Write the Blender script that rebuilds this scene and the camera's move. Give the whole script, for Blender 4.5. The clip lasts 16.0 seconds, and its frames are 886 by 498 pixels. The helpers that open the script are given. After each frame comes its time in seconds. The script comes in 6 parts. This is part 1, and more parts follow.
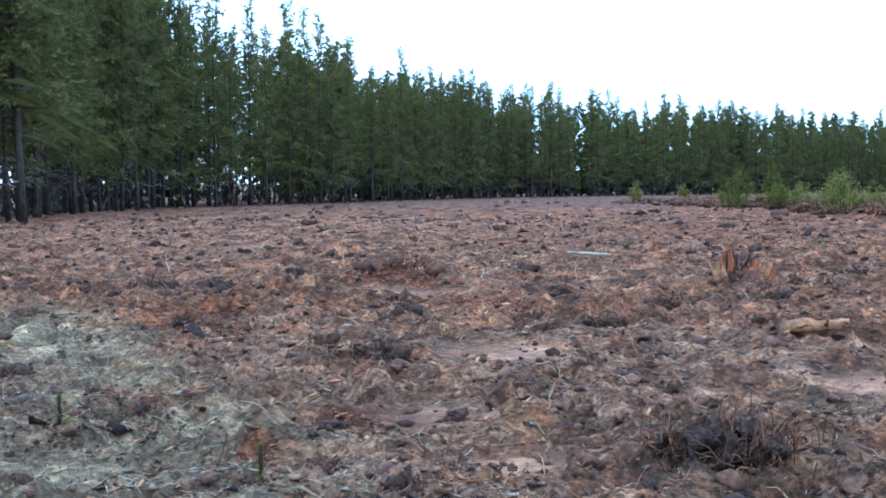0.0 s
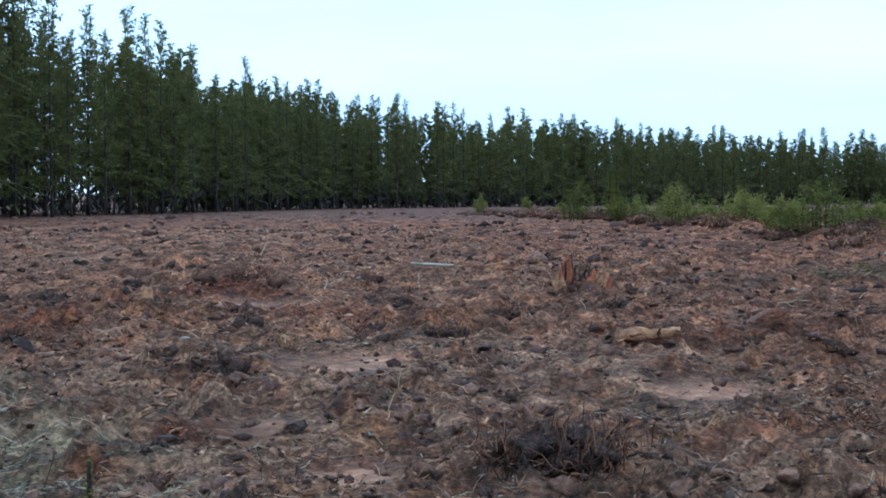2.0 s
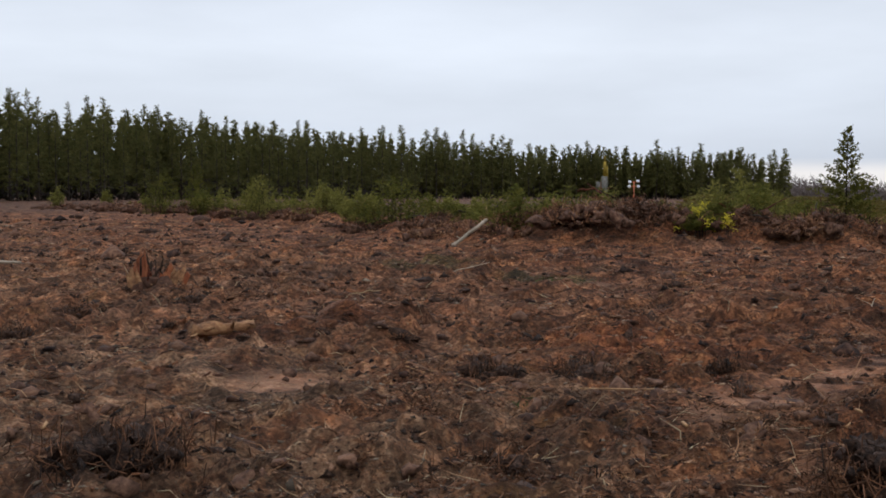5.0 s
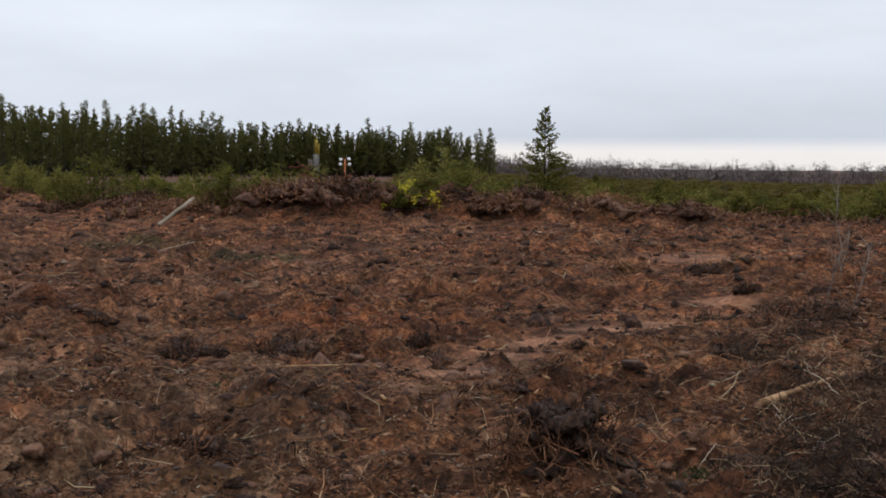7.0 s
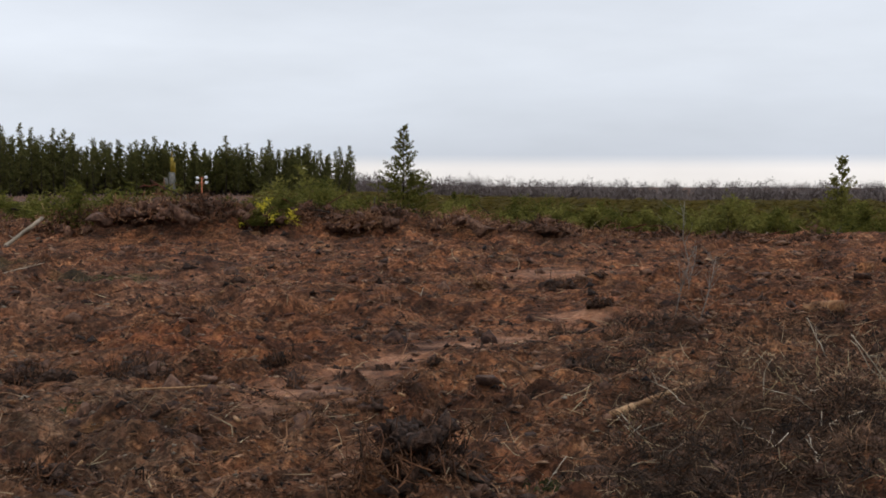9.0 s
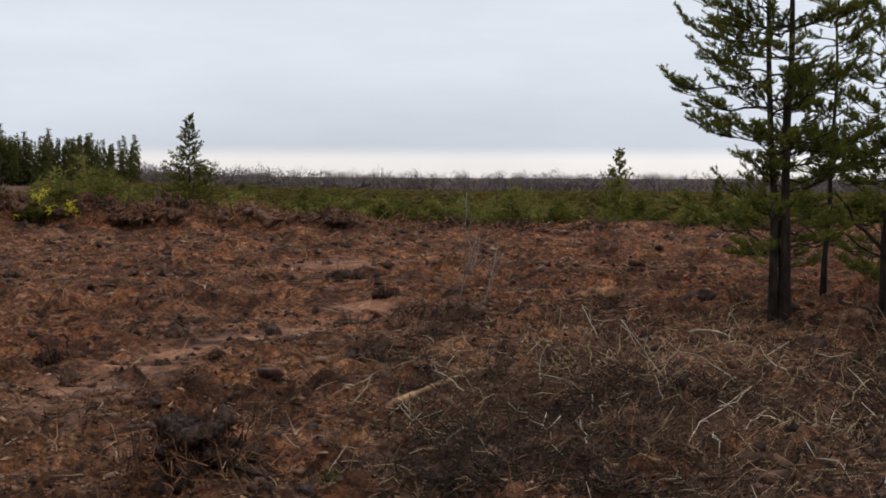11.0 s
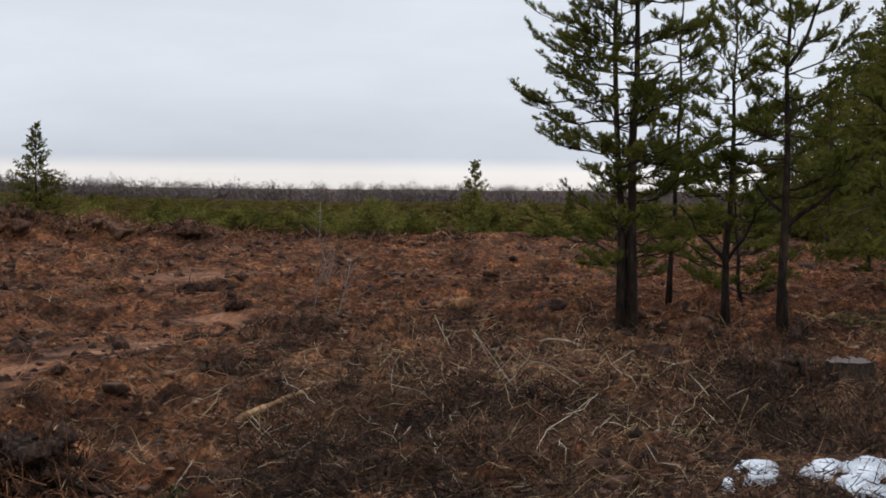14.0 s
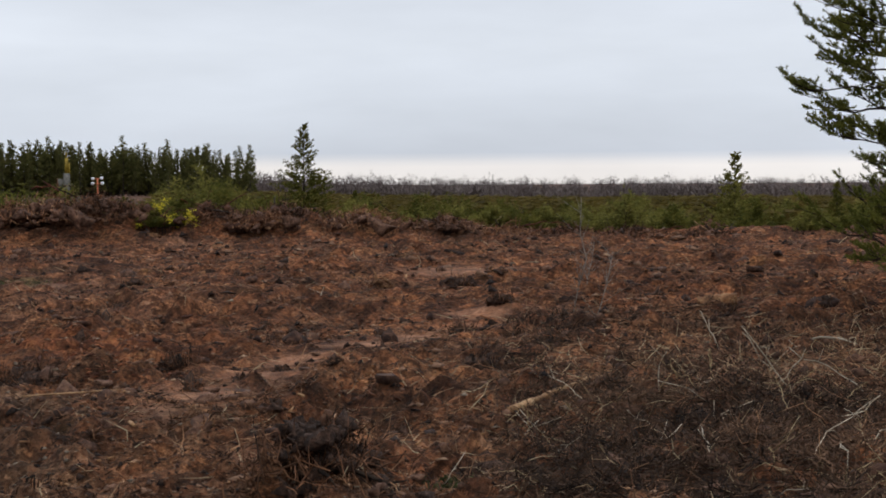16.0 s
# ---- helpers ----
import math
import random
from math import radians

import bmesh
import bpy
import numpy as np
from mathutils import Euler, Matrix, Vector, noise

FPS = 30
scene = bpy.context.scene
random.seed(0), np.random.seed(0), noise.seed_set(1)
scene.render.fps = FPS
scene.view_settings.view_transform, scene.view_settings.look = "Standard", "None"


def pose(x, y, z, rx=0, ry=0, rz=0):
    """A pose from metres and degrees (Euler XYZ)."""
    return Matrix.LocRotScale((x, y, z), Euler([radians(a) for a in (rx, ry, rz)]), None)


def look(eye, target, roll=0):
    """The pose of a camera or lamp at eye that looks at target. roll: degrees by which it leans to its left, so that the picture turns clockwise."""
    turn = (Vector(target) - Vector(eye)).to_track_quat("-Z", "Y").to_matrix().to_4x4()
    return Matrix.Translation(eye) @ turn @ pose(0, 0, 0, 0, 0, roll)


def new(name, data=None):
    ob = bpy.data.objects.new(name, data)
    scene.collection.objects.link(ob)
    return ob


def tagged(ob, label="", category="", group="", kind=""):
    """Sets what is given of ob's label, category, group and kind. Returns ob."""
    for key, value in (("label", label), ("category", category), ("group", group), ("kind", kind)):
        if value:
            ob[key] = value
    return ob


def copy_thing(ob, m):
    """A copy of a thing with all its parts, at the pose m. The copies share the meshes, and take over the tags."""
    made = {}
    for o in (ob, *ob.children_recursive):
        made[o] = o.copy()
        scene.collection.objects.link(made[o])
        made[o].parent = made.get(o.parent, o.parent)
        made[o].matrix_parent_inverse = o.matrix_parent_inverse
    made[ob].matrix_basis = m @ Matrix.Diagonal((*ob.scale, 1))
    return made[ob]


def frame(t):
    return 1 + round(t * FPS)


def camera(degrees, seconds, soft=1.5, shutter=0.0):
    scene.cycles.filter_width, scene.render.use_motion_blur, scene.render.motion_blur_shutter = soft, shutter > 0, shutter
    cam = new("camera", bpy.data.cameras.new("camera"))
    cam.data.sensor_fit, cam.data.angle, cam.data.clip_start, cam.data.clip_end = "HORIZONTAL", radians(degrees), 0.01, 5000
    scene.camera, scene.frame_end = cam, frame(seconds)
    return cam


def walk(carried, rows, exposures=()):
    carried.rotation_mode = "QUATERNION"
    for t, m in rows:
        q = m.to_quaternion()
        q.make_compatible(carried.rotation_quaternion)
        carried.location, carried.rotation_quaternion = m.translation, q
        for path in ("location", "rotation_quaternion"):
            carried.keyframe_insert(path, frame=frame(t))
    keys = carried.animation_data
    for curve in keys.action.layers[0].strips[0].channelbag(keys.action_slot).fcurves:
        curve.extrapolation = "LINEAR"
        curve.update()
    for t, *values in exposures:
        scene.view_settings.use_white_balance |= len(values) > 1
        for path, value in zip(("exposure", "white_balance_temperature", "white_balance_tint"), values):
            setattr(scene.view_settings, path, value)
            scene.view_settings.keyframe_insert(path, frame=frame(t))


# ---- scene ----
# ---- camera: turned on the spot at arm's length from the body ----
cam = camera(40.2, 16.0, soft=1.8)
REACH = 0.453
EYE = 1.6
# seconds, yaw, pitch, roll
TURN = [
    (0.0, 0.00, -3.21, 0.43), (0.5, -2.10, -2.76, 0.08), (1.0, -3.67, -2.88, 0.02), (1.5, -5.39, -2.96, 0.09),
    (2.0, -7.23, -2.72, 0.10), (2.5, -10.08, -2.86, 0.11), (3.0, -13.77, -2.72, -0.23), (3.5, -16.94, -2.62, -0.20),
    (4.0, -19.19, -2.58, -0.25), (4.5, -22.38, -2.94, -0.13), (5.0, -26.58, -2.99, -0.22), (5.2, -29.35, -3.26, -0.25),
    (7.3, -40.59, -3.80, -0.04), (7.5, -40.90, -3.55, 0.21), (8.0, -41.71, -3.26, 0.33), (8.5, -44.11, -3.35, 0.07),
    (9.0, -46.68, -3.12, -0.09), (9.5, -49.60, -3.31, 0.05), (10.0, -51.69, -3.35, 0.17), (10.2, -52.82, -3.45, 0.04),
    (12.3, -58.88, -3.20, -0.09), (12.5, -58.83, -3.14, -0.16), (13.0, -58.88, -3.24, -0.32), (13.5, -60.92, -3.16, -0.31),
    (14.0, -63.22, -2.97, -0.42), (14.5, -63.17, -3.04, -0.07), (15.0, -59.82, -3.10, 0.21), (15.5, -54.85, -3.16, 0.28),
    (16.0, -51.31, -3.21, 0.39),
]
walk(cam, [(t, pose(-math.sin(radians(a)) * REACH, math.cos(radians(a)) * REACH, EYE, 90 + p, r, a)) for t, a, p, r in TURN],
     exposures=[(0.0, 1.38, 4400, -2), (1.0, 0.98, 4250, -5), (2.0, 0.65, 4600, -2), (2.5, 0.48, 4900, 7), (3.0, 0.32, 5200, 16), (3.5, 0.18, 5750, 13), (4.0, 0.03, 6250, 13),
                (5.0, -0.02, 6500, 11), (9.0, -0.05, 6680, 11), (16.0, -0.09, 6660, 11)])

# ---- sky and light ----
world = bpy.data.worlds.new("overcast_sky")
scene.world = world
world.use_nodes = True


def build_sky():
    nt = world.node_tree
    nt.nodes.clear()
    n, ln = nt.nodes.new, nt.links.new
    out, mix = n("ShaderNodeOutputWorld"), n("ShaderNodeMixShader")
    sky = n("ShaderNodeTexSky")
    sky.sky_type, sky.sun_disc = "NISHITA", False
    sky.sun_elevation, sky.sun_rotation = radians(56), radians(208)
    clear, cloud = n("ShaderNodeBackground"), n("ShaderNodeBackground")
    clear.inputs[1].default_value = 0.09
    ln(sky.outputs[0], clear.inputs[0])
    tc, sep = n("ShaderNodeTexCoord"), n("ShaderNodeSeparateXYZ")
    ln(tc.outputs["Generated"], sep.inputs[0])
    ramp = n("ShaderNodeValToRGB")
    e = ramp.color_ramp.elements
    e[0].position, e[0].color = 0.0, (0.93, 0.91, 0.90, 1)
    e[1].position, e[1].color = 1.0, (0.60, 0.66, 0.75, 1)
    for p, c in ((0.013, (0.97, 0.955, 0.96, 1)), (0.022, (0.655, 0.72, 0.825, 1)), (0.11, (0.80, 0.87, 0.97, 1)), (0.3, (0.64, 0.70, 0.80, 1))):
        k = e.new(p)
        k.color = c
    ln(sep.outputs[2], ramp.inputs[0])
    mp = n("ShaderNodeMapping")
    mp.inputs["Scale"].default_value = (1.6, 1.6, 7.0)
    ln(tc.outputs["Generated"], mp.inputs[0])
    noi = n("ShaderNodeTexNoise")
    noi.inputs["Scale"].default_value, noi.inputs["Detail"].default_value, noi.inputs["Roughness"].default_value = 2.2, 5, 0.5
    ln(mp.outputs[0], noi.inputs["Vector"])
    mr = n("ShaderNodeMapRange")
    mr.inputs["From Min"].default_value, mr.inputs["From Max"].default_value = 0.3, 0.7
    mr.inputs["To Min"].default_value, mr.inputs["To Max"].default_value = 0.93, 1.10
    ln(noi.outputs[0], mr.inputs["Value"])
    ln(ramp.outputs[0], cloud.inputs[0])
    rise, times = n("ShaderNodeMapRange"), n("ShaderNodeMath")
    rise.inputs["From Min"].default_value, rise.inputs["From Max"].default_value = 0.15, 0.9
    rise.inputs["To Min"].default_value, rise.inputs["To Max"].default_value = 1.0, 2.7
    ln(sep.outputs[2], rise.inputs["Value"])
    times.operation = "MULTIPLY"
    ln(mr.outputs[0], times.inputs[0])
    ln(rise.outputs[0], times.inputs[1])
    ln(times.outputs[0], cloud.inputs[1])
    mix.inputs[0].default_value = 0.93
    ln(clear.outputs[0], mix.inputs[1])
    ln(cloud.outputs[0], mix.inputs[2])
    ln(mix.outputs[0], out.inputs[0])


build_sky()
sun = new("sun", bpy.data.lights.new("sun", "SUN"))
sun.data.energy, sun.data.angle, sun.data.color = 0.5, radians(60), (1.0, 0.95, 0.88)
sun.matrix_world = look((-14, -26, 44), (0, 0, 0))


# ---- materials ----
def material(name, stops, scale, rough=0.9, second=None, bump=0.0, bump_scale=40.0, island=0.0, stretch=(1, 1, 1), detail=6, metal=0.0, obj_random=0.0):
    """Colour ramp over noise, a second larger-scale noise that darkens and lightens it, and fine relief."""
    m = bpy.data.materials.new(name)
    m.use_nodes = True
    nt = m.node_tree
    n, ln = nt.nodes.new, nt.links.new
    b = nt.nodes["Principled BSDF"]
    b.inputs["Roughness"].default_value, b.inputs["Metallic"].default_value = rough, metal
    b.inputs["Specular IOR Level"].default_value = 0.06 if "needles" in name else 0.2
    tc, mp = n("ShaderNodeNewGeometry"), n("ShaderNodeMapping")
    mp.inputs["Scale"].default_value = stretch
    ln(tc.outputs["Position"], mp.inputs[0])
    noi = n("ShaderNodeTexNoise")
    noi.inputs["Scale"].default_value, noi.inputs["Detail"].default_value, noi.inputs["Roughness"].default_value = scale, detail, 0.62
    ln(mp.outputs[0], noi.inputs["Vector"])
    ramp = n("ShaderNodeValToRGB")
    e = ramp.color_ramp.elements
    e[0].position, e[0].color = stops[0][0], (*stops[0][1], 1)
    e[1].position, e[1].color = stops[-1][0], (*stops[-1][1], 1)
    for p, c in stops[1:-1]:
        e.new(p).color = (*c, 1)
    fac = noi.outputs[0]
    if island or obj_random:
        add = n("ShaderNodeMath")
        add.operation = "MULTIPLY_ADD"
        if island:
            ln(tc.outputs["Random Per Island"], add.inputs[0])
        else:
            oi = n("ShaderNodeObjectInfo")
            ln(oi.outputs["Random"], add.inputs[0])
        add.inputs[1].default_value = island or obj_random
        sub = n("ShaderNodeMath")
        sub.operation = "SUBTRACT"
        ln(noi.outputs[0], sub.inputs[0])
        sub.inputs[1].default_value = (island or obj_random) / 2
        ln(sub.outputs[0], add.inputs[2])
        fac = add.outputs[0]
    ln(fac, ramp.inputs[0])
    colour = ramp.outputs[0]
    if second:
        n2, mr, mx = n("ShaderNodeTexNoise"), n("ShaderNodeMapRange"), n("ShaderNodeMix")
        n2.inputs["Scale"].default_value, n2.inputs["Detail"].default_value = second, 3
        ln(tc.outputs["Position"], n2.inputs["Vector"])
        mr.inputs["From Min"].default_value, mr.inputs["From Max"].default_value = 0.3, 0.7
        mr.inputs["To Min"].default_value, mr.inputs["To Max"].default_value = 0.6, 1.35
        ln(n2.outputs[0], mr.inputs["Value"])
        mx.data_type, mx.blend_type = "RGBA", "MULTIPLY"
        mx.inputs["Factor"].default_value = 1
        ln(colour, mx.inputs["A"])
        ln(mr.outputs[0], mx.inputs["B"])
        colour = mx.outputs["Result"]
    ln(colour, b.inputs["Base Color"])
    if "needles" in name or "leaves" in name:
        # thin foliage lets half of the light through
        thin, both = n("ShaderNodeBsdfTranslucent"), n("ShaderNodeMixShader")
        ln(colour, thin.inputs["Color"])
        both.inputs[0].default_value = 0.5
        ln(b.outputs[0], both.inputs[1])
        ln(thin.outputs[0], both.inputs[2])
        ln(both.outputs[0], nt.nodes["Material Output"].inputs["Surface"])
    if bump:
        nb, bp = n("ShaderNodeTexNoise"), n("ShaderNodeBump")
        nb.inputs["Scale"].default_value, nb.inputs["Detail"].default_value = bump_scale, 4
        ln(mp.outputs[0], nb.inputs["Vector"])
        bp.inputs["Strength"].default_value, bp.inputs["Distance"].default_value = bump, 0.02
        ln(nb.outputs[0], bp.inputs["Height"])
        ln(bp.outputs[0], b.inputs["Normal"])
    return m


# smooth, compacted bare soil: x, y, radius
FLATS = [(-0.15, 9.3, 0.5), (0.45, 7.65, 0.5), (0.6, 12.2, 0.9), (-0.7, 18.1, 0.8), (5.45, 5.95, 0.32), (5.75, 7.3, 0.4), (6.5, 7.55, 0.55), (7.5, 8.1, 0.6), (8.4, 8.5, 0.55), (9.4, 8.75, 0.6),
         (10.4, 8.85, 0.55), (11.4, 8.85, 0.6), (12.7, 9.6, 0.7), (11.6, 18.0, 1.1), (18.0, 14.0, 1.6), (3.6, 10.4, 0.6), (5.35, 13.4, 0.5)]


def ground_material():
    """Churned soil: dark earth, dry straw mulch, red-brown bark, orange chips and grey-green dead grass in patches.
    Shadow between lumps is painted in.
    """
    m = bpy.data.materials.new("churned_soil")
    m.use_nodes = True
    nt = m.node_tree
    n, ln = nt.nodes.new, nt.links.new
    b = nt.nodes["Principled BSDF"]
    b.inputs["Roughness"].default_value = 0.95
    b.inputs["Specular IOR Level"].default_value = 0.15
    geo, sep = n("ShaderNodeNewGeometry"), n("ShaderNodeSeparateXYZ")
    P = geo.outputs["Position"]
    ln(P, sep.inputs[0])

    def noi(scale, detail=5, rough=0.6, offset=(0, 0, 0), stretch=(1, 1, 1), turn=0):
        mp, t = n("ShaderNodeMapping"), n("ShaderNodeTexNoise")
        mp.inputs["Location"].default_value, mp.inputs["Scale"].default_value = offset, stretch
        mp.inputs["Rotation"].default_value = (0, 0, turn)
        ln(P, mp.inputs[0])
        t.inputs["Scale"].default_value, t.inputs["Detail"].default_value, t.inputs["Roughness"].default_value = scale, detail, rough
        ln(mp.outputs[0], t.inputs["Vector"])
        return t.outputs[0]

    def ramp(src, *stops):
        r = n("ShaderNodeValToRGB")
        e = r.color_ramp.elements
        e[0].position, e[0].color = stops[0][0], (*stops[0][1], 1)
        e[1].position, e[1].color = stops[-1][0], (*stops[-1][1], 1)
        for p, c in stops[1:-1]:
            e.new(p).color = (*c, 1)
        ln(src, r.inputs[0])
        return r.outputs[0]

    def span(src, a, z, lo=0.0, hi=1.0):
        r = n("ShaderNodeMapRange")
        r.interpolation_type = "SMOOTHSTEP"
        for k, v in (("From Min", a), ("From Max", z), ("To Min", lo), ("To Max", hi)):
            r.inputs[k].default_value = v
        ln(src, r.inputs["Value"])
        return r.outputs[0]

    def calc(op, a, c, d=None):
        r = n("ShaderNodeMath")
        r.operation = op
        for k, v in enumerate((a, c, d)):
            if v is None:
                continue
            if isinstance(v, (int, float)):
                r.inputs[k].default_value = v
            else:
                ln(v, r.inputs[k])
        return r.outputs[0]

    def blend(fac, a, c):
        r = n("ShaderNodeMix")
        r.data_type = "RGBA"
        ln(fac, r.inputs["Factor"])
        ln(a, r.inputs["A"])
        ln(c, r.inputs["B"])
        return r.outputs["Result"]

    def near(x, y, r, soft=0.6):
        """1 near the place (x, y), fading out at r."""
        dx, dy = calc("SUBTRACT", sep.outputs[0], x), calc("SUBTRACT", sep.outputs[1], y)
        d = calc("SQRT", calc("ADD", calc("MULTIPLY", dx, dx), calc("MULTIPLY", dy, dy)), 0)
        d = calc("ADD", d, calc("MULTIPLY", calc("SUBTRACT", wob, 0.5), r))
        return span(d, r * soft, r * 1.1, 1, 0)

    wob = noi(1.3, 4)
    rng = calc("SQRT", calc("ADD", calc("MULTIPLY", sep.outputs[0], sep.outputs[0]), calc("MULTIPLY", sep.outputs[1], sep.outputs[1])), 0)
    # painted shadow fades where the clearing's middle is graded smoother than its edge
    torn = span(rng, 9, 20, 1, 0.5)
    soil = ramp(noi(7.5, 10, 0.74), (0.34, SOIL_DARK), (0.45, SOIL_MID), (0.58, SOIL_WARM), (0.72, SOIL_PALE))
    mulch = ramp(noi(24, 6, 0.75, stretch=(1, 0.45, 1), turn=0.6), (0.36, (0.027, 0.013, 0.006)), (0.5, (0.177, 0.077, 0.035)), (0.66, (0.434, 0.229, 0.113)))
    red = ramp(noi(9, 7, 0.7), (0.36, (0.031, 0.011, 0.005)), (0.52, (0.161, 0.053, 0.021)), (0.68, (0.341, 0.155, 0.062)))
    grass = ramp(noi(22, 6, 0.75, stretch=(0.6, 1, 1)), (0.3, (0.085, 0.073, 0.046)), (0.5, (0.235, 0.208, 0.132)), (0.7, (0.375, 0.328, 0.220)))
    dust = ramp(noi(6, 7, 0.68, stretch=(1, 1.6, 1)), (0.3, (0.115, 0.062, 0.041)), (0.5, (0.195, 0.112, 0.076)), (0.7, (0.30, 0.185, 0.130)))
    c = blend(span(noi(1.1, 6, 0.65), 0.46, 0.60), soil, mulch)
    c = blend(span(noi(0.55, 6, 0.66, (7, 3, 0)), 0.56, 0.68, 0, 0.3), c, red)
    c = blend(span(noi(0.4, 5, 0.6, (31, 11, 0)), 0.57, 0.70, 0, 0.75), c, dust)
    # near-black blotches: peaty soil, and painted shadow between the clods
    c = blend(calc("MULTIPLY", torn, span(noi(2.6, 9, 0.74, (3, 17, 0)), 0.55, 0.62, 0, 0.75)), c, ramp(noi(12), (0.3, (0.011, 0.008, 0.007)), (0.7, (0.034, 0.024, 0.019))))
    # pale dry soil, which also paints highlights on the lumps
    dry = ramp(noi(21, 7, 0.75), (0.3, (0.151, 0.079, 0.045)), (0.55, (0.311, 0.185, 0.115)), (0.75, (0.434, 0.308, 0.206)))
    c = blend(span(noi(4.2, 9, 0.77, (23, 8, 0)), 0.55, 0.60, 0, 0.7), c, dry)
    # finer near-black blotches, painted as small shadows among the crumbs
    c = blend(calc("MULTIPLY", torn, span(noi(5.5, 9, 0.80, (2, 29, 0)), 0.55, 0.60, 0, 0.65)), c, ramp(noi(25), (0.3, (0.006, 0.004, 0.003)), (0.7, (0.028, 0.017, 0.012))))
    # far churned ground: broad dark bands painted as shadow between its lumps
    ridge = calc("MULTIPLY", span(noi(0.75, 9, 0.72, (19, 4, 0)), 0.48, 0.58, 0, 0.5), span(rng, 13, 24, 0, 1))
    c = blend(ridge, c, ramp(noi(6, 6, 0.7), (0.35, (0.018, 0.009, 0.006)), (0.7, (0.088, 0.046, 0.027))))
    # grey-green dead grass beside the track
    line = calc("SUBTRACT", calc("MULTIPLY_ADD", sep.outputs[1], -0.47, 3.3), sep.outputs[0])
    line = calc("ADD", line, calc("MULTIPLY", calc("SUBTRACT", wob, 0.5), 2.4))
    fade = span(sep.outputs[1], 13, 19, 1, 0)
    c = blend(calc("MULTIPLY", calc("MULTIPLY", span(line, -0.2, 0.9, 0, 1), fade), span(noi(0.9, 6, 0.7, (5, 9, 0)), 0.30, 0.5, 0.2, 0.95)), c, grass)
    greymulch = ramp(noi(19, 8, 0.76), (0.34, (0.046, 0.031, 0.021)), (0.5, (0.205, 0.138, 0.092)), (0.68, (0.40, 0.300, 0.208)))
    patchy = span(noi(1.4, 6, 0.7, (13, 5, 0)), 0.36, 0.62, 0.1, 0.95)
    for x, y, r, k in ((0.5, 9.0, 7.0, 0.85), (10.5, 3.5, 5.5, 0.4), (-1.0, 24, 13.0, 0.4), (-12, 45, 22.0, 0.45), (5.5, 24, 9.0, 0.15)):
        c = blend(calc("MULTIPLY", calc("MULTIPLY", near(x, y, r, 0.45), k), patchy), c, greymulch)
    yellowish = ramp(noi(14, 7, 0.72), (0.34, (0.047, 0.027, 0.012)), (0.52, (0.179, 0.101, 0.042)), (0.7, (0.340, 0.220, 0.107)))
    c = blend(span(noi(0.8, 6, 0.7, (41, 2, 0)), 0.56, 0.68, 0, 0.7), c, yellowish)
    for x, y, r in ((-0.73, 8.96, 0.4), (-2.32, 9.48, 0.45), (-1.17, 7.89, 0.35), (-0.8, 19.7, 1.5), (0.4, 16.2, 1.5), (5.2, 13.2, 0.9), (7.5, 10.5, 1.6), (4.0, 12.9, 0.8), (-3.0, 15.0, 1.0)):
        c = blend(calc("MULTIPLY", near(x, y, r, 0.3), 0.7), c, red)
    bare = None
    for x, y, r in FLATS:
        k = near(x, y, r, 0.25)
        bare = k if bare is None else calc("MAXIMUM", bare, k)
    c = blend(calc("MULTIPLY", calc("MULTIPLY", near(8.0, 16.0, 6.5, 0.4), 0.5), patchy), c, dust)
    c = blend(calc("MULTIPLY", calc("MULTIPLY", bare, 0.72), span(noi(3.2, 7, 0.75, (6, 2, 0)), 0.36, 0.56, 0.35, 1.0)), c, dust)
    # thin green turf
    green = ramp(noi(30, 5), (0.3, (0.012, 0.019, 0.007)), (0.7, (0.056, 0.074, 0.028)))
    for x, y, r in ((16.2, 2.0, 1.2), (9.9, 1.1, 0.6), (11.6, 19.1, 1.0), (10.8, 22.6, 1.3)):
        c = blend(calc("MULTIPLY", near(x, y, r), 0.6), c, green)
    # needle litter under the wood
    c = blend(span(rng, 55, 100, 0, 0.8), c, ramp(noi(1.1, 9, 0.76), (0.38, (0.018, 0.011, 0.008)), (0.5, (0.065, 0.038, 0.026)), (0.62, (0.16, 0.10, 0.068))))
    # wetter and drier soil
    wet = n("ShaderNodeMix")
    wet.data_type, wet.blend_type = "RGBA", "MULTIPLY"
    wet.inputs["Factor"].default_value = 1
    ln(c, wet.inputs["A"])
    ln(calc("MULTIPLY", span(noi(0.9, 3, 0.5), 0.36, 0.64, 0.62, 1.28), span(noi(2.2, 6, 0.7, (51, 3, 0)), 0.38, 0.62, 0.68, 1.28)), wet.inputs["B"])
    tone = n("ShaderNodeMix")
    tone.data_type, tone.blend_type = "RGBA", "MULTIPLY"
    tone.inputs["Factor"].default_value = 1
    tone.inputs["B"].default_value = (1.04, 0.88, 0.75, 1)
    # flakes of bark, turf and crumbled earth, each with its own tone
    bend_by, where = n("ShaderNodeTexNoise"), n("ShaderNodeMix")
    bend_by.inputs["Scale"].default_value, bend_by.inputs["Detail"].default_value = 9.0, 4
    ln(P, bend_by.inputs["Vector"])
    where.data_type = "RGBA"
    where.inputs["Factor"].default_value = 0.12
    ln(P, where.inputs["A"])
    ln(bend_by.outputs["Color"], where.inputs["B"])
    flaky = wet.outputs["Result"]
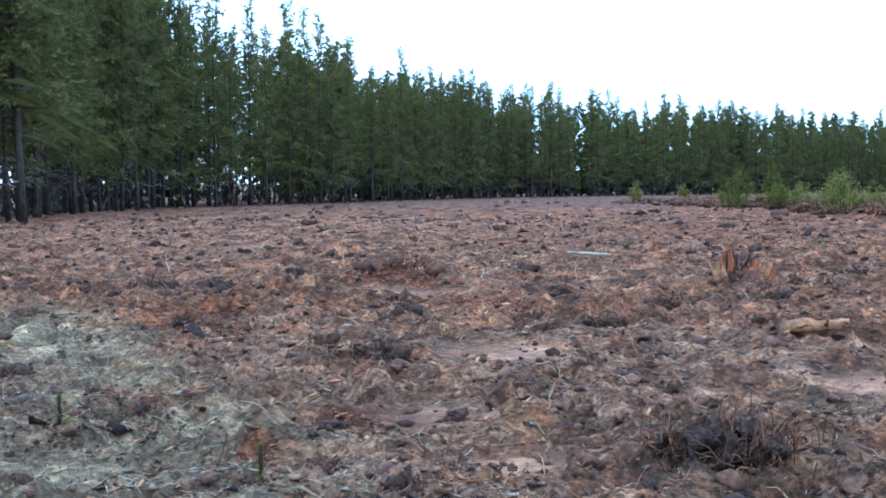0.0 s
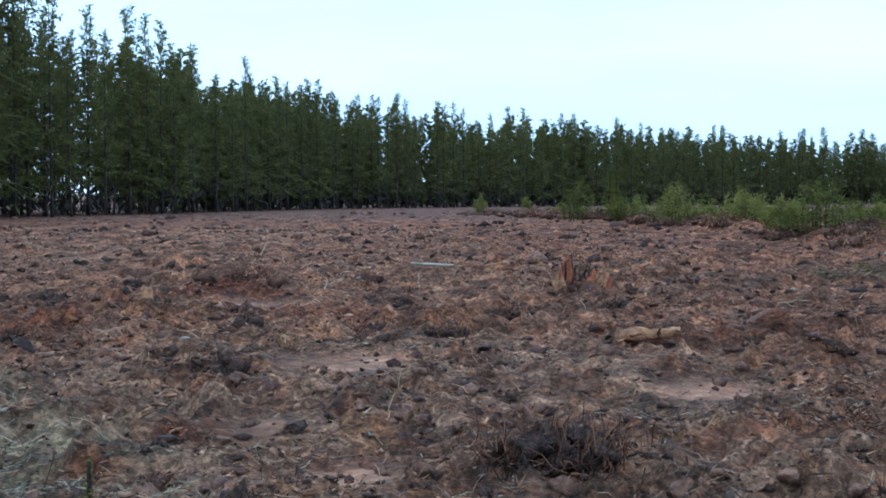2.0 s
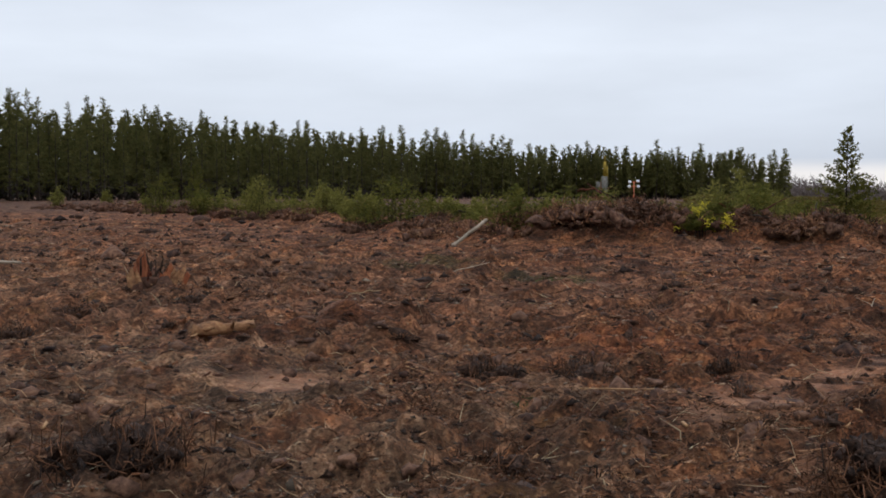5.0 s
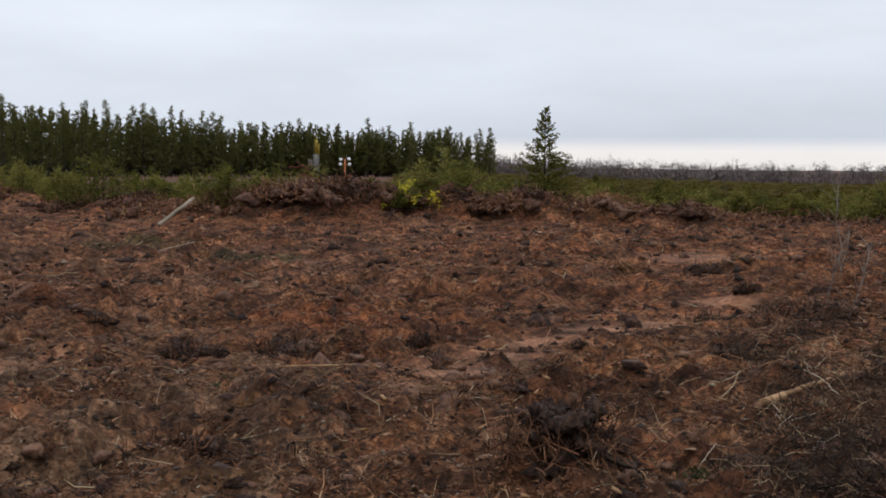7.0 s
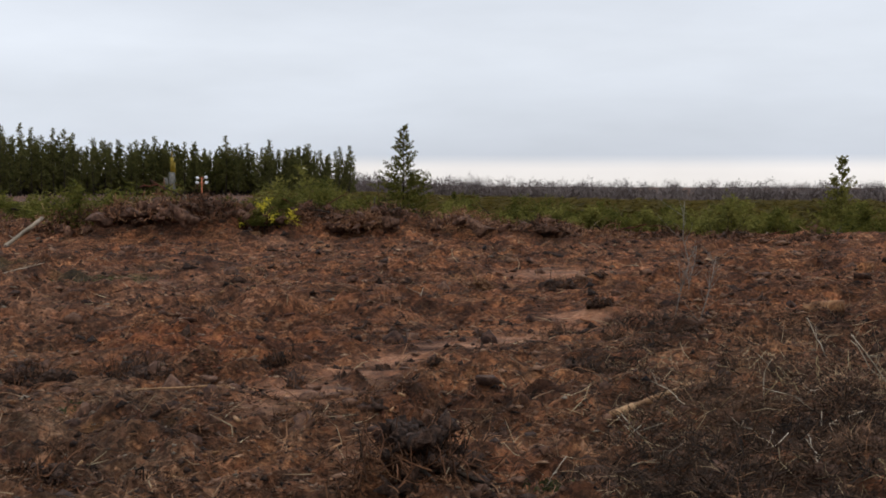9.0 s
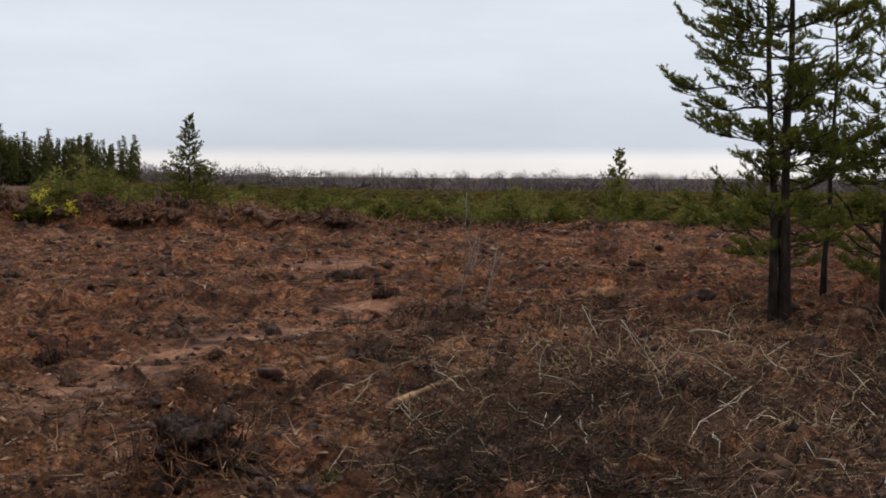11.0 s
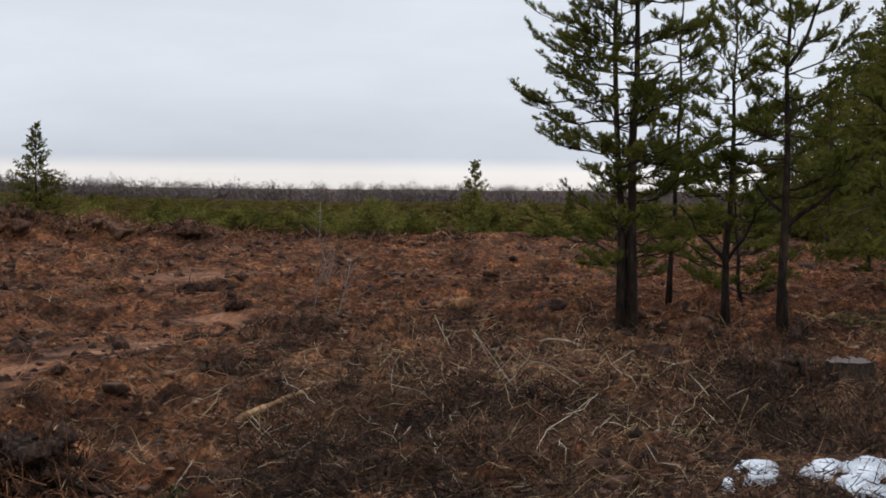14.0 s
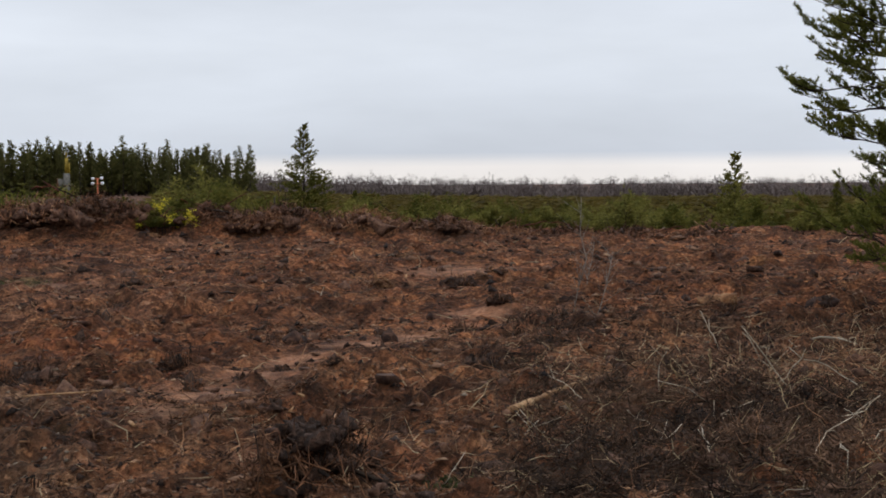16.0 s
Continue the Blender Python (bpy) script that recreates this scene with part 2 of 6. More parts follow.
    for size, lo, hi in ((13.0, 0.62, 1.28), (34.0, 0.60, 1.28)):
        cell, part_tone, by = n("ShaderNodeTexVoronoi"), n("ShaderNodeSeparateColor"), n("ShaderNodeMix")
        cell.inputs["Scale"].default_value = size
        ln(where.outputs["Result"], cell.inputs["Vector"])
        ln(cell.outputs["Color"], part_tone.inputs[0])
        by.data_type, by.blend_type = "RGBA", "MULTIPLY"
        ln(calc("SUBTRACT", 1.0, calc("MULTIPLY", bare, 0.75)), by.inputs["Factor"])
        ln(flaky, by.inputs["A"])
        ln(span(part_tone.outputs[0], 0.0, 1.0, lo, hi), by.inputs["B"])
        flaky = by.outputs["Result"]
    ln(flaky, tone.inputs["A"])
    ln(tone.outputs["Result"], b.inputs["Base Color"])
    bp = n("ShaderNodeBump")
    bp.inputs["Strength"].default_value, bp.inputs["Distance"].default_value = 1.0, 0.1
    ln(calc("MULTIPLY", noi(18, 9, 0.8), calc("SUBTRACT", 1.0, calc("MULTIPLY", bare, 0.8))), bp.inputs["Height"])
    ln(bp.outputs[0], b.inputs["Normal"])
    return m


SOIL_DARK, SOIL_MID, SOIL_WARM, SOIL_PALE = (0.030, 0.013, 0.007), (0.112, 0.047, 0.023), (0.215, 0.092, 0.043), (0.34, 0.165, 0.086)
GROUND = ground_material()
PEAT = material("black_peaty_earth", [(0.3, (0.007, 0.004, 0.003)), (0.52, (0.026, 0.014, 0.009)), (0.74, (0.082, 0.044, 0.028))], 30, 0.95, 0.9, 1.0, 70, island=0.2)
CLOD = material("dark_earth_clod", [(0.3, (0.014, 0.007, 0.005)), (0.5, (0.050, 0.024, 0.015)), (0.72, (0.135, 0.070, 0.042))], 14, 0.95, 0.9, 0.8, 40, island=0.3)
HEAP = material("heaped_brown_earth", [(0.3, (0.020, 0.010, 0.006)), (0.5, (0.070, 0.034, 0.021)), (0.72, (0.165, 0.090, 0.056))], 7, 0.95, 1.2, 1.0, 22)
REDSOIL = material("red_earth", [(0.3, (0.024, 0.011, 0.006)), (0.5, (0.065, 0.029, 0.017)), (0.72, (0.113, 0.058, 0.034))], 9, 0.95, 1.6, 0.8, 35)
STRAW = material("dry_stalk", [(0.22, (0.045, 0.021, 0.012)), (0.45, (0.149, 0.072, 0.034)), (0.65, (0.285, 0.144, 0.072)), (0.88, (0.40, 0.315, 0.19))], 3, 0.85, 0.9, island=0.75)
PALETUFT = material("pale_straw_grass", [(0.25, (0.140, 0.094, 0.044)), (0.5, (0.281, 0.203, 0.103)), (0.8, (0.421, 0.321, 0.191))], 3, 0.9, None, island=0.6)
GREYFIBRE = material("grey_soil_fibre", [(0.3, (0.028, 0.019, 0.013)), (0.45, (0.125, 0.087, 0.058)), (0.6, (0.245, 0.184, 0.125)), (0.78, (0.380, 0.302, 0.212))], 6.0, 0.95, 0.9, island=0.2)
SOD = material("torn_sod_fibre", [(0.25, (0.013, 0.007, 0.004)), (0.5, (0.064, 0.028, 0.013)), (0.8, (0.172, 0.078, 0.038))], 1.2, 0.95, 0.9, island=0.55)
# dead heather, with the shadow among its stems put into the colour
SHADED_BRUSH = material("heather_with_shade", [(0.25, (0.008, 0.005, 0.003)), (0.5, (0.040, 0.021, 0.012)), (0.8, (0.118, 0.064, 0.036))], 1.2, 0.95, 0.9, island=0.55)
FIBRE = material("soil_fibre", [(0.3, (0.020, 0.008, 0.005)), (0.44, (0.111, 0.044, 0.019)), (0.55, (0.202, 0.095, 0.045)), (0.66, (0.304, 0.173, 0.094)), (0.8, (0.404, 0.268, 0.174))], 6.0, 0.95, 0.9, island=0.2)
GREYSTRAW = material("grey_dead_grass", [(0.25, (0.074, 0.064, 0.040)), (0.5, (0.185, 0.163, 0.102)), (0.85, (0.310, 0.272, 0.180))], 3, 0.9, None, island=0.7)
CHIP = material("wood_chip", [(0.25, (0.049, 0.017, 0.009)), (0.5, (0.153, 0.058, 0.024)), (0.88, (0.326, 0.185, 0.089))], 6, 0.8, 0.9, island=0.7)
BARK = material("grey_brown_bark", [(0.3, (0.017, 0.013, 0.010)), (0.5, (0.042, 0.031, 0.024)), (0.72, (0.084, 0.064, 0.050))], 9, 0.95, 2.0, 0.9, 30, stretch=(1, 1, 0.25))
DARKBARK = material("dark_wet_bark", [(0.3, (0.007, 0.004, 0.004)), (0.5, (0.022, 0.014, 0.009)), (0.72, (0.051, 0.035, 0.024))], 22, 0.95, 3.0, 1.0, 60, stretch=(1, 1, 0.3))
DEADTWIG = material("grey_dead_twig", [(0.3, (0.07, 0.058, 0.05)), (0.7, (0.17, 0.15, 0.135))], 3.0, 0.95, None, island=0.4)
PALEWOOD = material("weathered_pale_wood", [(0.3, (0.161, 0.121, 0.081)), (0.55, (0.285, 0.231, 0.168)), (0.75, (0.384, 0.323, 0.244))], 7, 0.75, 2.0, 0.5, 30, stretch=(1, 1, 0.5))
ORANGEWOOD = material("fresh_torn_wood", [(0.3, (0.105, 0.046, 0.022)), (0.5, (0.260, 0.143, 0.068)), (0.75, (0.372, 0.254, 0.136))], 11, 0.8, 3.0, 0.6, 40)
TORNWOOD = material("torn_tan_wood", [(0.3, (0.062, 0.028, 0.014)), (0.5, (0.186, 0.087, 0.038)), (0.75, (0.310, 0.180, 0.087))], 14, 0.85, 4.0, 0.8, 50)
REDWOOD = material("red_torn_root", [(0.3, (0.024, 0.006, 0.003)), (0.5, (0.074, 0.018, 0.009)), (0.75, (0.141, 0.045, 0.019))], 9, 0.85, 3.0, 0.6, 40)
NEEDLE_DARK = material("dark_conifer_needles", [(0.2, (0.045, 0.048, 0.016)), (0.5, (0.096, 0.094, 0.030)), (0.85, (0.178, 0.150, 0.045))], 0.8, 0.75, None, island=0.25)
NEEDLE_PINE = material("pine_needles", [(0.2, (0.044, 0.052, 0.012)), (0.5, (0.108, 0.114, 0.022)), (0.85, (0.205, 0.180, 0.038))], 2.0, 0.7, None, island=0.35)
NEEDLE_BUSH = material("green_bush_needles", [(0.2, (0.031, 0.036, 0.009)), (0.5, (0.087, 0.085, 0.017)), (0.85, (0.176, 0.147, 0.033))], 2.0, 0.75, None, island=0.28)
NEEDLE_LIGHT = material("yellow_green_needles", [(0.2, (0.055, 0.058, 0.015)), (0.5, (0.140, 0.130, 0.030)), (0.85, (0.245, 0.204, 0.055))], 2.0, 0.75, None, island=0.3)
THICKET = material("young_plantation_needles", [(0.2, (0.036, 0.029, 0.007)), (0.5, (0.080, 0.059, 0.013)), (0.85, (0.137, 0.092, 0.025))], 0.15, 0.8, None, island=0.28)
# twigs and underwood of the far wood, lightened to paint in the haze
BARE = material("hazed_grey_twigs", [(0.2, (0.066, 0.052, 0.048)), (0.8, (0.140, 0.114, 0.110))], 1.0, 0.9, None, island=0.5)
UNDERWOOD = material("grey_brown_underwood", [(0.2, (0.090, 0.070, 0.062)), (0.8, (0.135, 0.108, 0.097))], 0.02, 0.95, None, island=0.08)
# dark brown that carries the shade inside the wood
SHADE_SCRUB = material("shade_coloured_scrub", [(0.2, (0.022, 0.019, 0.014)), (0.8, (0.060, 0.048, 0.036))], 0.6, 0.95, None, island=0.4)
SAPLING = material("pale_grey_bark", [(0.3, (0.128, 0.109, 0.090)), (0.7, (0.243, 0.211, 0.179))], 12, 0.9, 3.0)
PALESTALK = material("pale_dead_stalk", [(0.3, (0.24, 0.19, 0.13)), (0.55, (0.42, 0.35, 0.26)), (0.75, (0.58, 0.51, 0.40))], 6, 0.85, 2.0)
SNOW = material("old_snow", [(0.3, (0.416, 0.440, 0.480)), (0.7, (0.592, 0.616, 0.640))], 9, 0.6, 3.0, 0.5, 25)
MOSS = material("green_moss", [(0.3, (0.019, 0.025, 0.009)), (0.7, (0.081, 0.093, 0.031))], 16, 0.95, 2.0, 0.6, 40, island=0.4)
YELLOW = material("yellow_machine_paint", [(0.3, (0.480, 0.336, 0.016)), (0.7, (0.640, 0.496, 0.032))], 3, 0.45, 1.0, 0.1, 20)
GREYSTEEL = material("dull_grey_steel", [(0.3, (0.072, 0.069, 0.058)), (0.7, (0.130, 0.120, 0.100))], 4, 0.6, 1.0, 0.1, 20, metal=0.3)
BLACKSTEEL = material("dark_rubber", [(0.3, (0.016, 0.016, 0.016)), (0.7, (0.040, 0.040, 0.040))], 6, 0.8)
CRUMB = material("crumbled_earth", [(0.25, (0.021, 0.011, 0.007)), (0.5, (0.086, 0.042, 0.023)), (0.85, (0.225, 0.124, 0.074))], 2.0, 0.95, 0.9, island=0.5)
REDCHIP = material("red_bark_chip", [(0.25, (0.05, 0.014, 0.006)), (0.5, (0.16, 0.045, 0.017)), (0.88, (0.30, 0.115, 0.045))], 6, 0.85, 0.9, island=0.7)
BARKFLAKE = material("bark_flakes", [(0.22, (0.022, 0.011, 0.007)), (0.45, (0.095, 0.045, 0.025)), (0.65, (0.165, 0.086, 0.048)), (0.85, (0.27, 0.165, 0.098))], 2.0, 0.9, 0.9, island=0.65)
GREYCRUMB = material("grey_soil_crumbs", [(0.22, (0.026, 0.019, 0.013)), (0.45, (0.100, 0.074, 0.052)), (0.65, (0.152, 0.113, 0.080)), (0.85, (0.215, 0.166, 0.118))], 2.0, 0.95, 0.9, island=0.6)
DULLYELLOW = material("faded_yellow_paint", [(0.3, (0.190, 0.126, 0.012)), (0.7, (0.269, 0.190, 0.024))], 3, 0.5, 1.0)
YELLOWLEAF = material("bright_yellow_leaves", [(0.2, (0.270, 0.216, 0.017)), (0.5, (0.557, 0.450, 0.026)), (0.85, (0.720, 0.630, 0.070))], 2.0, 0.7, None, island=0.5)
ORANGEPAINT = material("orange_red_paint", [(0.3, (0.288, 0.080, 0.032)), (0.7, (0.400, 0.128, 0.056))], 5, 0.5, 1.0)
LAMPWHITE = material("white_lamp_housing", [(0.3, (0.544, 0.544, 0.544)), (0.7, (0.656, 0.656, 0.656))], 4, 0.35)


# ---- mesh helpers ----
def rnd(seed):
    return np.random.RandomState(seed)


class Soup:
    """Collects vertices and triangles for one mesh."""

    def __init__(self):
        self.v, self.f, self.n = [], [], 0

    def add(self, v, f):
        v = np.asarray(v, float).reshape(-1, 3)
        f = np.asarray(f, int).reshape(-1, 3)
        self.v.append(v)
        self.f.append(f + self.n)
        self.n += len(v)

    def mesh(self, name, mat, smooth=False):
        v = np.concatenate(self.v).astype(np.float32)
        f = np.concatenate(self.f).astype(np.int32)
        me = bpy.data.meshes.new(name)
        me.vertices.add(len(v))
        me.vertices.foreach_set("co", v.ravel())
        me.loops.add(f.size)
        me.loops.foreach_set("vertex_index", f.ravel())
        me.polygons.add(len(f))
        me.polygons.foreach_set("loop_start", np.arange(0, f.size, 3, dtype=np.int32))
        me.polygons.foreach_set("loop_total", np.full(len(f), 3, np.int32))
        if smooth:
            me.polygons.foreach_set("use_smooth", np.ones(len(f), bool))
        me.materials.append(mat)
        me.update(calc_edges=True)
        me.validate()
        return me


def tube(pts, radii, sides=6, cap=True):
    """Vertices and triangles of a tapered tube along pts."""
    pts, radii = np.asarray(pts, float), np.asarray(radii, float)
    d = np.gradient(pts, axis=0)
    d /= np.linalg.norm(d, axis=1)[:, None] + 1e-9
    ref = np.where(np.abs(d[:, 2:3]) < 0.9, [[0, 0, 1.0]], [[1.0, 0, 0]])
    a = np.cross(d, ref)
    a /= np.linalg.norm(a, axis=1)[:, None] + 1e-9
    b = np.cross(d, a)
    w = np.arange(sides) * 2 * np.pi / sides
    ring = pts[:, None] + radii[:, None, None] * (np.cos(w)[None, :, None] * a[:, None] + np.sin(w)[None, :, None] * b[:, None])
    v = ring.reshape(-1, 3)
    f = []
    for i in range(len(pts) - 1):
        for k in range(sides):
            p, q = i * sides + k, i * sides + (k + 1) % sides
            f += [(p, q, q + sides), (p, q + sides, p + sides)]
    if cap:
        m = len(v)
        v = np.concatenate([v, pts[:1], pts[-1:]])
        e = (len(pts) - 1) * sides
        for k in range(sides):
            f += [(m, (k + 1) % sides, k), (m + 1, e + k, e + (k + 1) % sides)]
    return v, np.array(f)


def bend(p, q, sag, steps, r, wobble=0.0):
    """A slightly crooked line from p to q."""
    p, q = np.asarray(p, float), np.asarray(q, float)
    s = np.linspace(0, 1, steps)[:, None]
    out = p + (q - p) * s
    out[:, 2:3] += sag * 4 * s * (1 - s)
    if wobble:
        j = r.normal(0, wobble, out.shape)
        j[0] = 0
        out += j
    return out


def lump(r, size, rough=0.35, level=2, flat=1.0):
    """A rough clod: a noisy, squashed ball."""
    v, f = BALL[level]
    off = r.uniform(-50, 50, 3)
    k = 1 + rough * (vnoise3(v * 1.6 + off) - 0.5) * 2 + rough * 0.7 * (vnoise3(v * 4.1 + off) - 0.5) * 2
    if rough > 0.7:
        k = k + rough * 0.45 * (vnoise3(v * 9.3 + off) - 0.5) * 2
    return v * np.clip(k, 0.15, 3)[:, None] * np.asarray(size) * (1, 1, flat), f


def make_ball(level):
    bm = bmesh.new()
    bmesh.ops.create_icosphere(bm, subdivisions=level, radius=1)
    bm.verts.ensure_lookup_table()
    v = np.array([p.co[:] for p in bm.verts])
    f = np.array([[p.index for p in q.verts] for q in bm.faces])
    bm.free()
    return v, f


BALL = {k: make_ball(k) for k in (1, 2, 3, 4)}


def hash3(i, j, k):
    h = (i * 374761393 + j * 668265263 + k * 1274126177) & 0x7FFFFFFF
    h = ((h ^ (h >> 13)) * 1103515245) & 0x7FFFFFFF
    h = ((h ^ (h >> 15)) * 12345677) & 0x7FFFFFFF
    return ((h ^ (h >> 16)) & 0xFFFF) / 65535.0


def vnoise3(p):
    p = np.asarray(p, float)
    i = np.floor(p).astype(np.int64)
    u = p - i
    u = u * u * (3 - 2 * u)
    out = 0
    for a in (0, 1):
        for b in (0, 1):
            for c in (0, 1):
                w = (u[..., 0] if a else 1 - u[..., 0]) * (u[..., 1] if b else 1 - u[..., 1]) * (u[..., 2] if c else 1 - u[..., 2])
                out = out + w * hash3(i[..., 0] + a, i[..., 1] + b, i[..., 2] + c)
    return out


def vnoise2(x, y, seed=0):
    i, j = np.floor(x).astype(np.int64), np.floor(y).astype(np.int64)
    u, v = x - i, y - j
    u, v = u * u * (3 - 2 * u), v * v * (3 - 2 * v)
    s = i * 0 + seed
    return (hash3(i, j, s) * (1 - u) + hash3(i + 1, j, s) * u) * (1 - v) + (hash3(i, j + 1, s) * (1 - u) + hash3(i + 1, j + 1, s) * u) * v


def smooth(a, z, x):
    t = np.clip((np.asarray(x, float) - a) / (z - a), 0, 1)
    return t * t * (3 - 2 * t)


# crest of the pushed-up slash berm: x, y, height
BERM = np.array([(20, 118, 0.35), (18.6, 72, 0.35), (19, 58, 0.4), (18.5, 46, 0.4), (18.2, 38, 0.42), (17.3, 32.4, 0.45), (18.9, 29.3, 0.6), (21.1, 27.4, 0.56),
                 (23.1, 25.6, 0.52), (24.9, 23.8, 0.46), (27.0, 21.3, 0.3), (29.8, 18.2, 0.2), (33.0, 14.4, 0.18), (35.5, 9.6, 0.15)], float)


def berm_height(x, y):
    """Height of the berm at x, y."""
    best, h = np.full(np.shape(x), 1e9), np.zeros(np.shape(x))
    for (ax, ay, ah), (bx, by, bh) in zip(BERM[:-1], BERM[1:]):
        dx, dy = bx - ax, by - ay
        s = np.clip(((x - ax) * dx + (y - ay) * dy) / (dx * dx + dy * dy), 0, 1)
        d = np.hypot(x - ax - s * dx, y - ay - s * dy)
        h = np.where(d < best, ah + s * (bh - ah), h)
        best = np.minimum(best, d)
    return h * np.exp(-((best / 1.5) ** 2))


def land(x, y):
    """Broad lie of the land: level clearing, falling slowly away, more so towards the plantation."""
    x, y = np.asarray(x, float), np.asarray(y, float)
    d, az = np.hypot(x, y), np.degrees(np.arctan2(x, y))
    fall = 0.006 + 0.010 * smooth(36, 56, az) * (1 - smooth(110, 150, az))
    return -fall * np.clip(d - 48, 0, 700)


MOUNDS = [(-0.85, 19.9, 1.1, 0.22), (5.3, 13.2, 0.75, 0.32), (1.6, 7.6, 0.45, 0.10), (-2.4, 16.2, 0.8, 0.16), (-0.5, 11.9, 0.4, 0.12), (4.4, 16.4, 0.4, 0.12), (0.86, 19.0, 0.42, 0.14),
          (7.3, 14.3, 0.45, 0.14), (4.4, 18.6, 0.7, 0.10), (13.1, 9.5, 0.35, 0.12), (5.0, 5.0, 0.35, 0.10), (8.4, 9.2, 0.3, 0.10), (9.3, 3.4, 1.5, 0.10), (12.2, 5.8, 1.0, 0.05), (10.4, 1.9, 0.7, 0.08)]


def bareness(x, y):
    """1 on the smooth, compacted places of the clearing."""
    out = np.zeros(np.shape(x))
    for fx, fy, fr in FLATS:
        out = np.maximum(out, np.exp(-(((x - fx) ** 2 + (y - fy) ** 2) / (fr * fr * 1.1)) ** 2))
    return out


def tread(x, y):
    """Weight of a crawler's track in the soil, and the place along its pads."""
    w = smooth(0.5, 0.34, np.abs(y - 7.62 - 0.06 * np.sin(x * 1.7))) * smooth(-3.6, -3.2, x) * smooth(1.15, 0.9, x)
    return w, (x + 0.45 * (y - 7.6) * smooth(-0.6, 0.2, x)) / 0.225


def height(x, y):
    """The ground's height, with furrows, mounds and clods."""
    x, y = np.asarray(x, float), np.asarray(y, float)
    d = np.hypot(x, y)
    z = land(x, y)
    near, mid = 1 - smooth(26, 50, d), 1 - smooth(60, 130, d)
    z = z + 0.10 * (vnoise2(x * 0.33, y * 0.33, 1) - 0.5) * mid
    z = z + 0.11 * (vnoise2(x * 0.9, y * 0.9, 2) - 0.5) * mid
    rough = (0.45 + 1.0 * vnoise2(x * 0.4, y * 0.4, 3)) * (1 - 0.85 * bareness(x, y)) * (1 - 0.6 * tread(x, y)[0])
    z = z + rough * mid * 0.16 * (vnoise2(x * 2.3, y * 2.3, 4) - 0.5)
    z = z + rough * mid * 0.46 * np.clip(vnoise2(x * 1.7 + 9, y * 1.7, 5) - 0.70, 0, 1)
    z = z + rough * near * 0.13 * (vnoise2(x * 5.1, y * 5.1, 6) - 0.5)
    z = z + rough * near * 0.3 * np.clip(vnoise2(x * 4.1, y * 4.1, 7) - 0.68, 0, 1)
    z = z + rough * near * 0.085 * (vnoise2(x * 11, y * 11, 8) - 0.5)
    z = z + rough * near * 0.11 * (0.6 - np.abs(2 * vnoise2(x * 2.9 + 4, y * 2.9, 12) - 1))
    z = z + rough * near * 0.06 * (0.6 - np.abs(2 * vnoise2(x * 7.3, y * 7.3 + 3, 13) - 1))
    z = z - 0.05 * near - 0.06 * mid
    for mx, my, r in ((7.2, 1.2, 1.0), (6.2, 7.4, 0.8)):
        k = np.exp(-(((x - mx) ** 2 + (y - my) ** 2) / (r * r)) ** 2)
        z = z * (1 - 0.75 * k)
    w, pad = tread(x, y)
    z = z - w * (0.02 + 0.055 * smooth(0.34, 0.46, np.abs(pad - np.floor(pad) - 0.5)) * (0.4 + 0.9 * vnoise2(x * 1.3, y * 1.3, 14)))
    b = berm_height(x, y)
    z = z + b * (0.55 + 0.9 * vnoise2(x * 0.8, y * 0.8, 9)) + np.clip(b * 3, 0, 1) * 0.25 * (vnoise2(x * 2.6, y * 2.6, 10) - 0.5)
    for mx, my, r, h in MOUNDS:
        z = z + h * np.exp(-((x - mx) ** 2 + (y - my) ** 2) / (r * r)) * (0.6 + 0.8 * vnoise2(x * 3, y * 3, 11))
    # shallow pits
    for mx, my, r, h in ((4.0, 6.3, 0.28, 0.10), (6.3, 6.55, 0.42, 0.10), (1.25, 7.35, 0.35, 0.09)):
        z = z - h * np.exp(-((x - mx) ** 2 + (y - my) ** 2) / (r * r))
    return z


def floor_at(x, y):
    return float(height(np.array([x]), np.array([y]))[0])


def mesh_thing(name, soup, mat, label, category, group="", kind="", smooth_faces=False):
    ob = new(name, soup.mesh(name, mat, smooth_faces))
    return tagged(ob, label, category, group, kind)


def part(name, soup, mat, parent, label="", smooth_faces=False, kind=""):
    ob = new(name, soup.mesh(name, mat, smooth_faces))
    ob.parent = parent
    return tagged(ob, label, kind=kind)


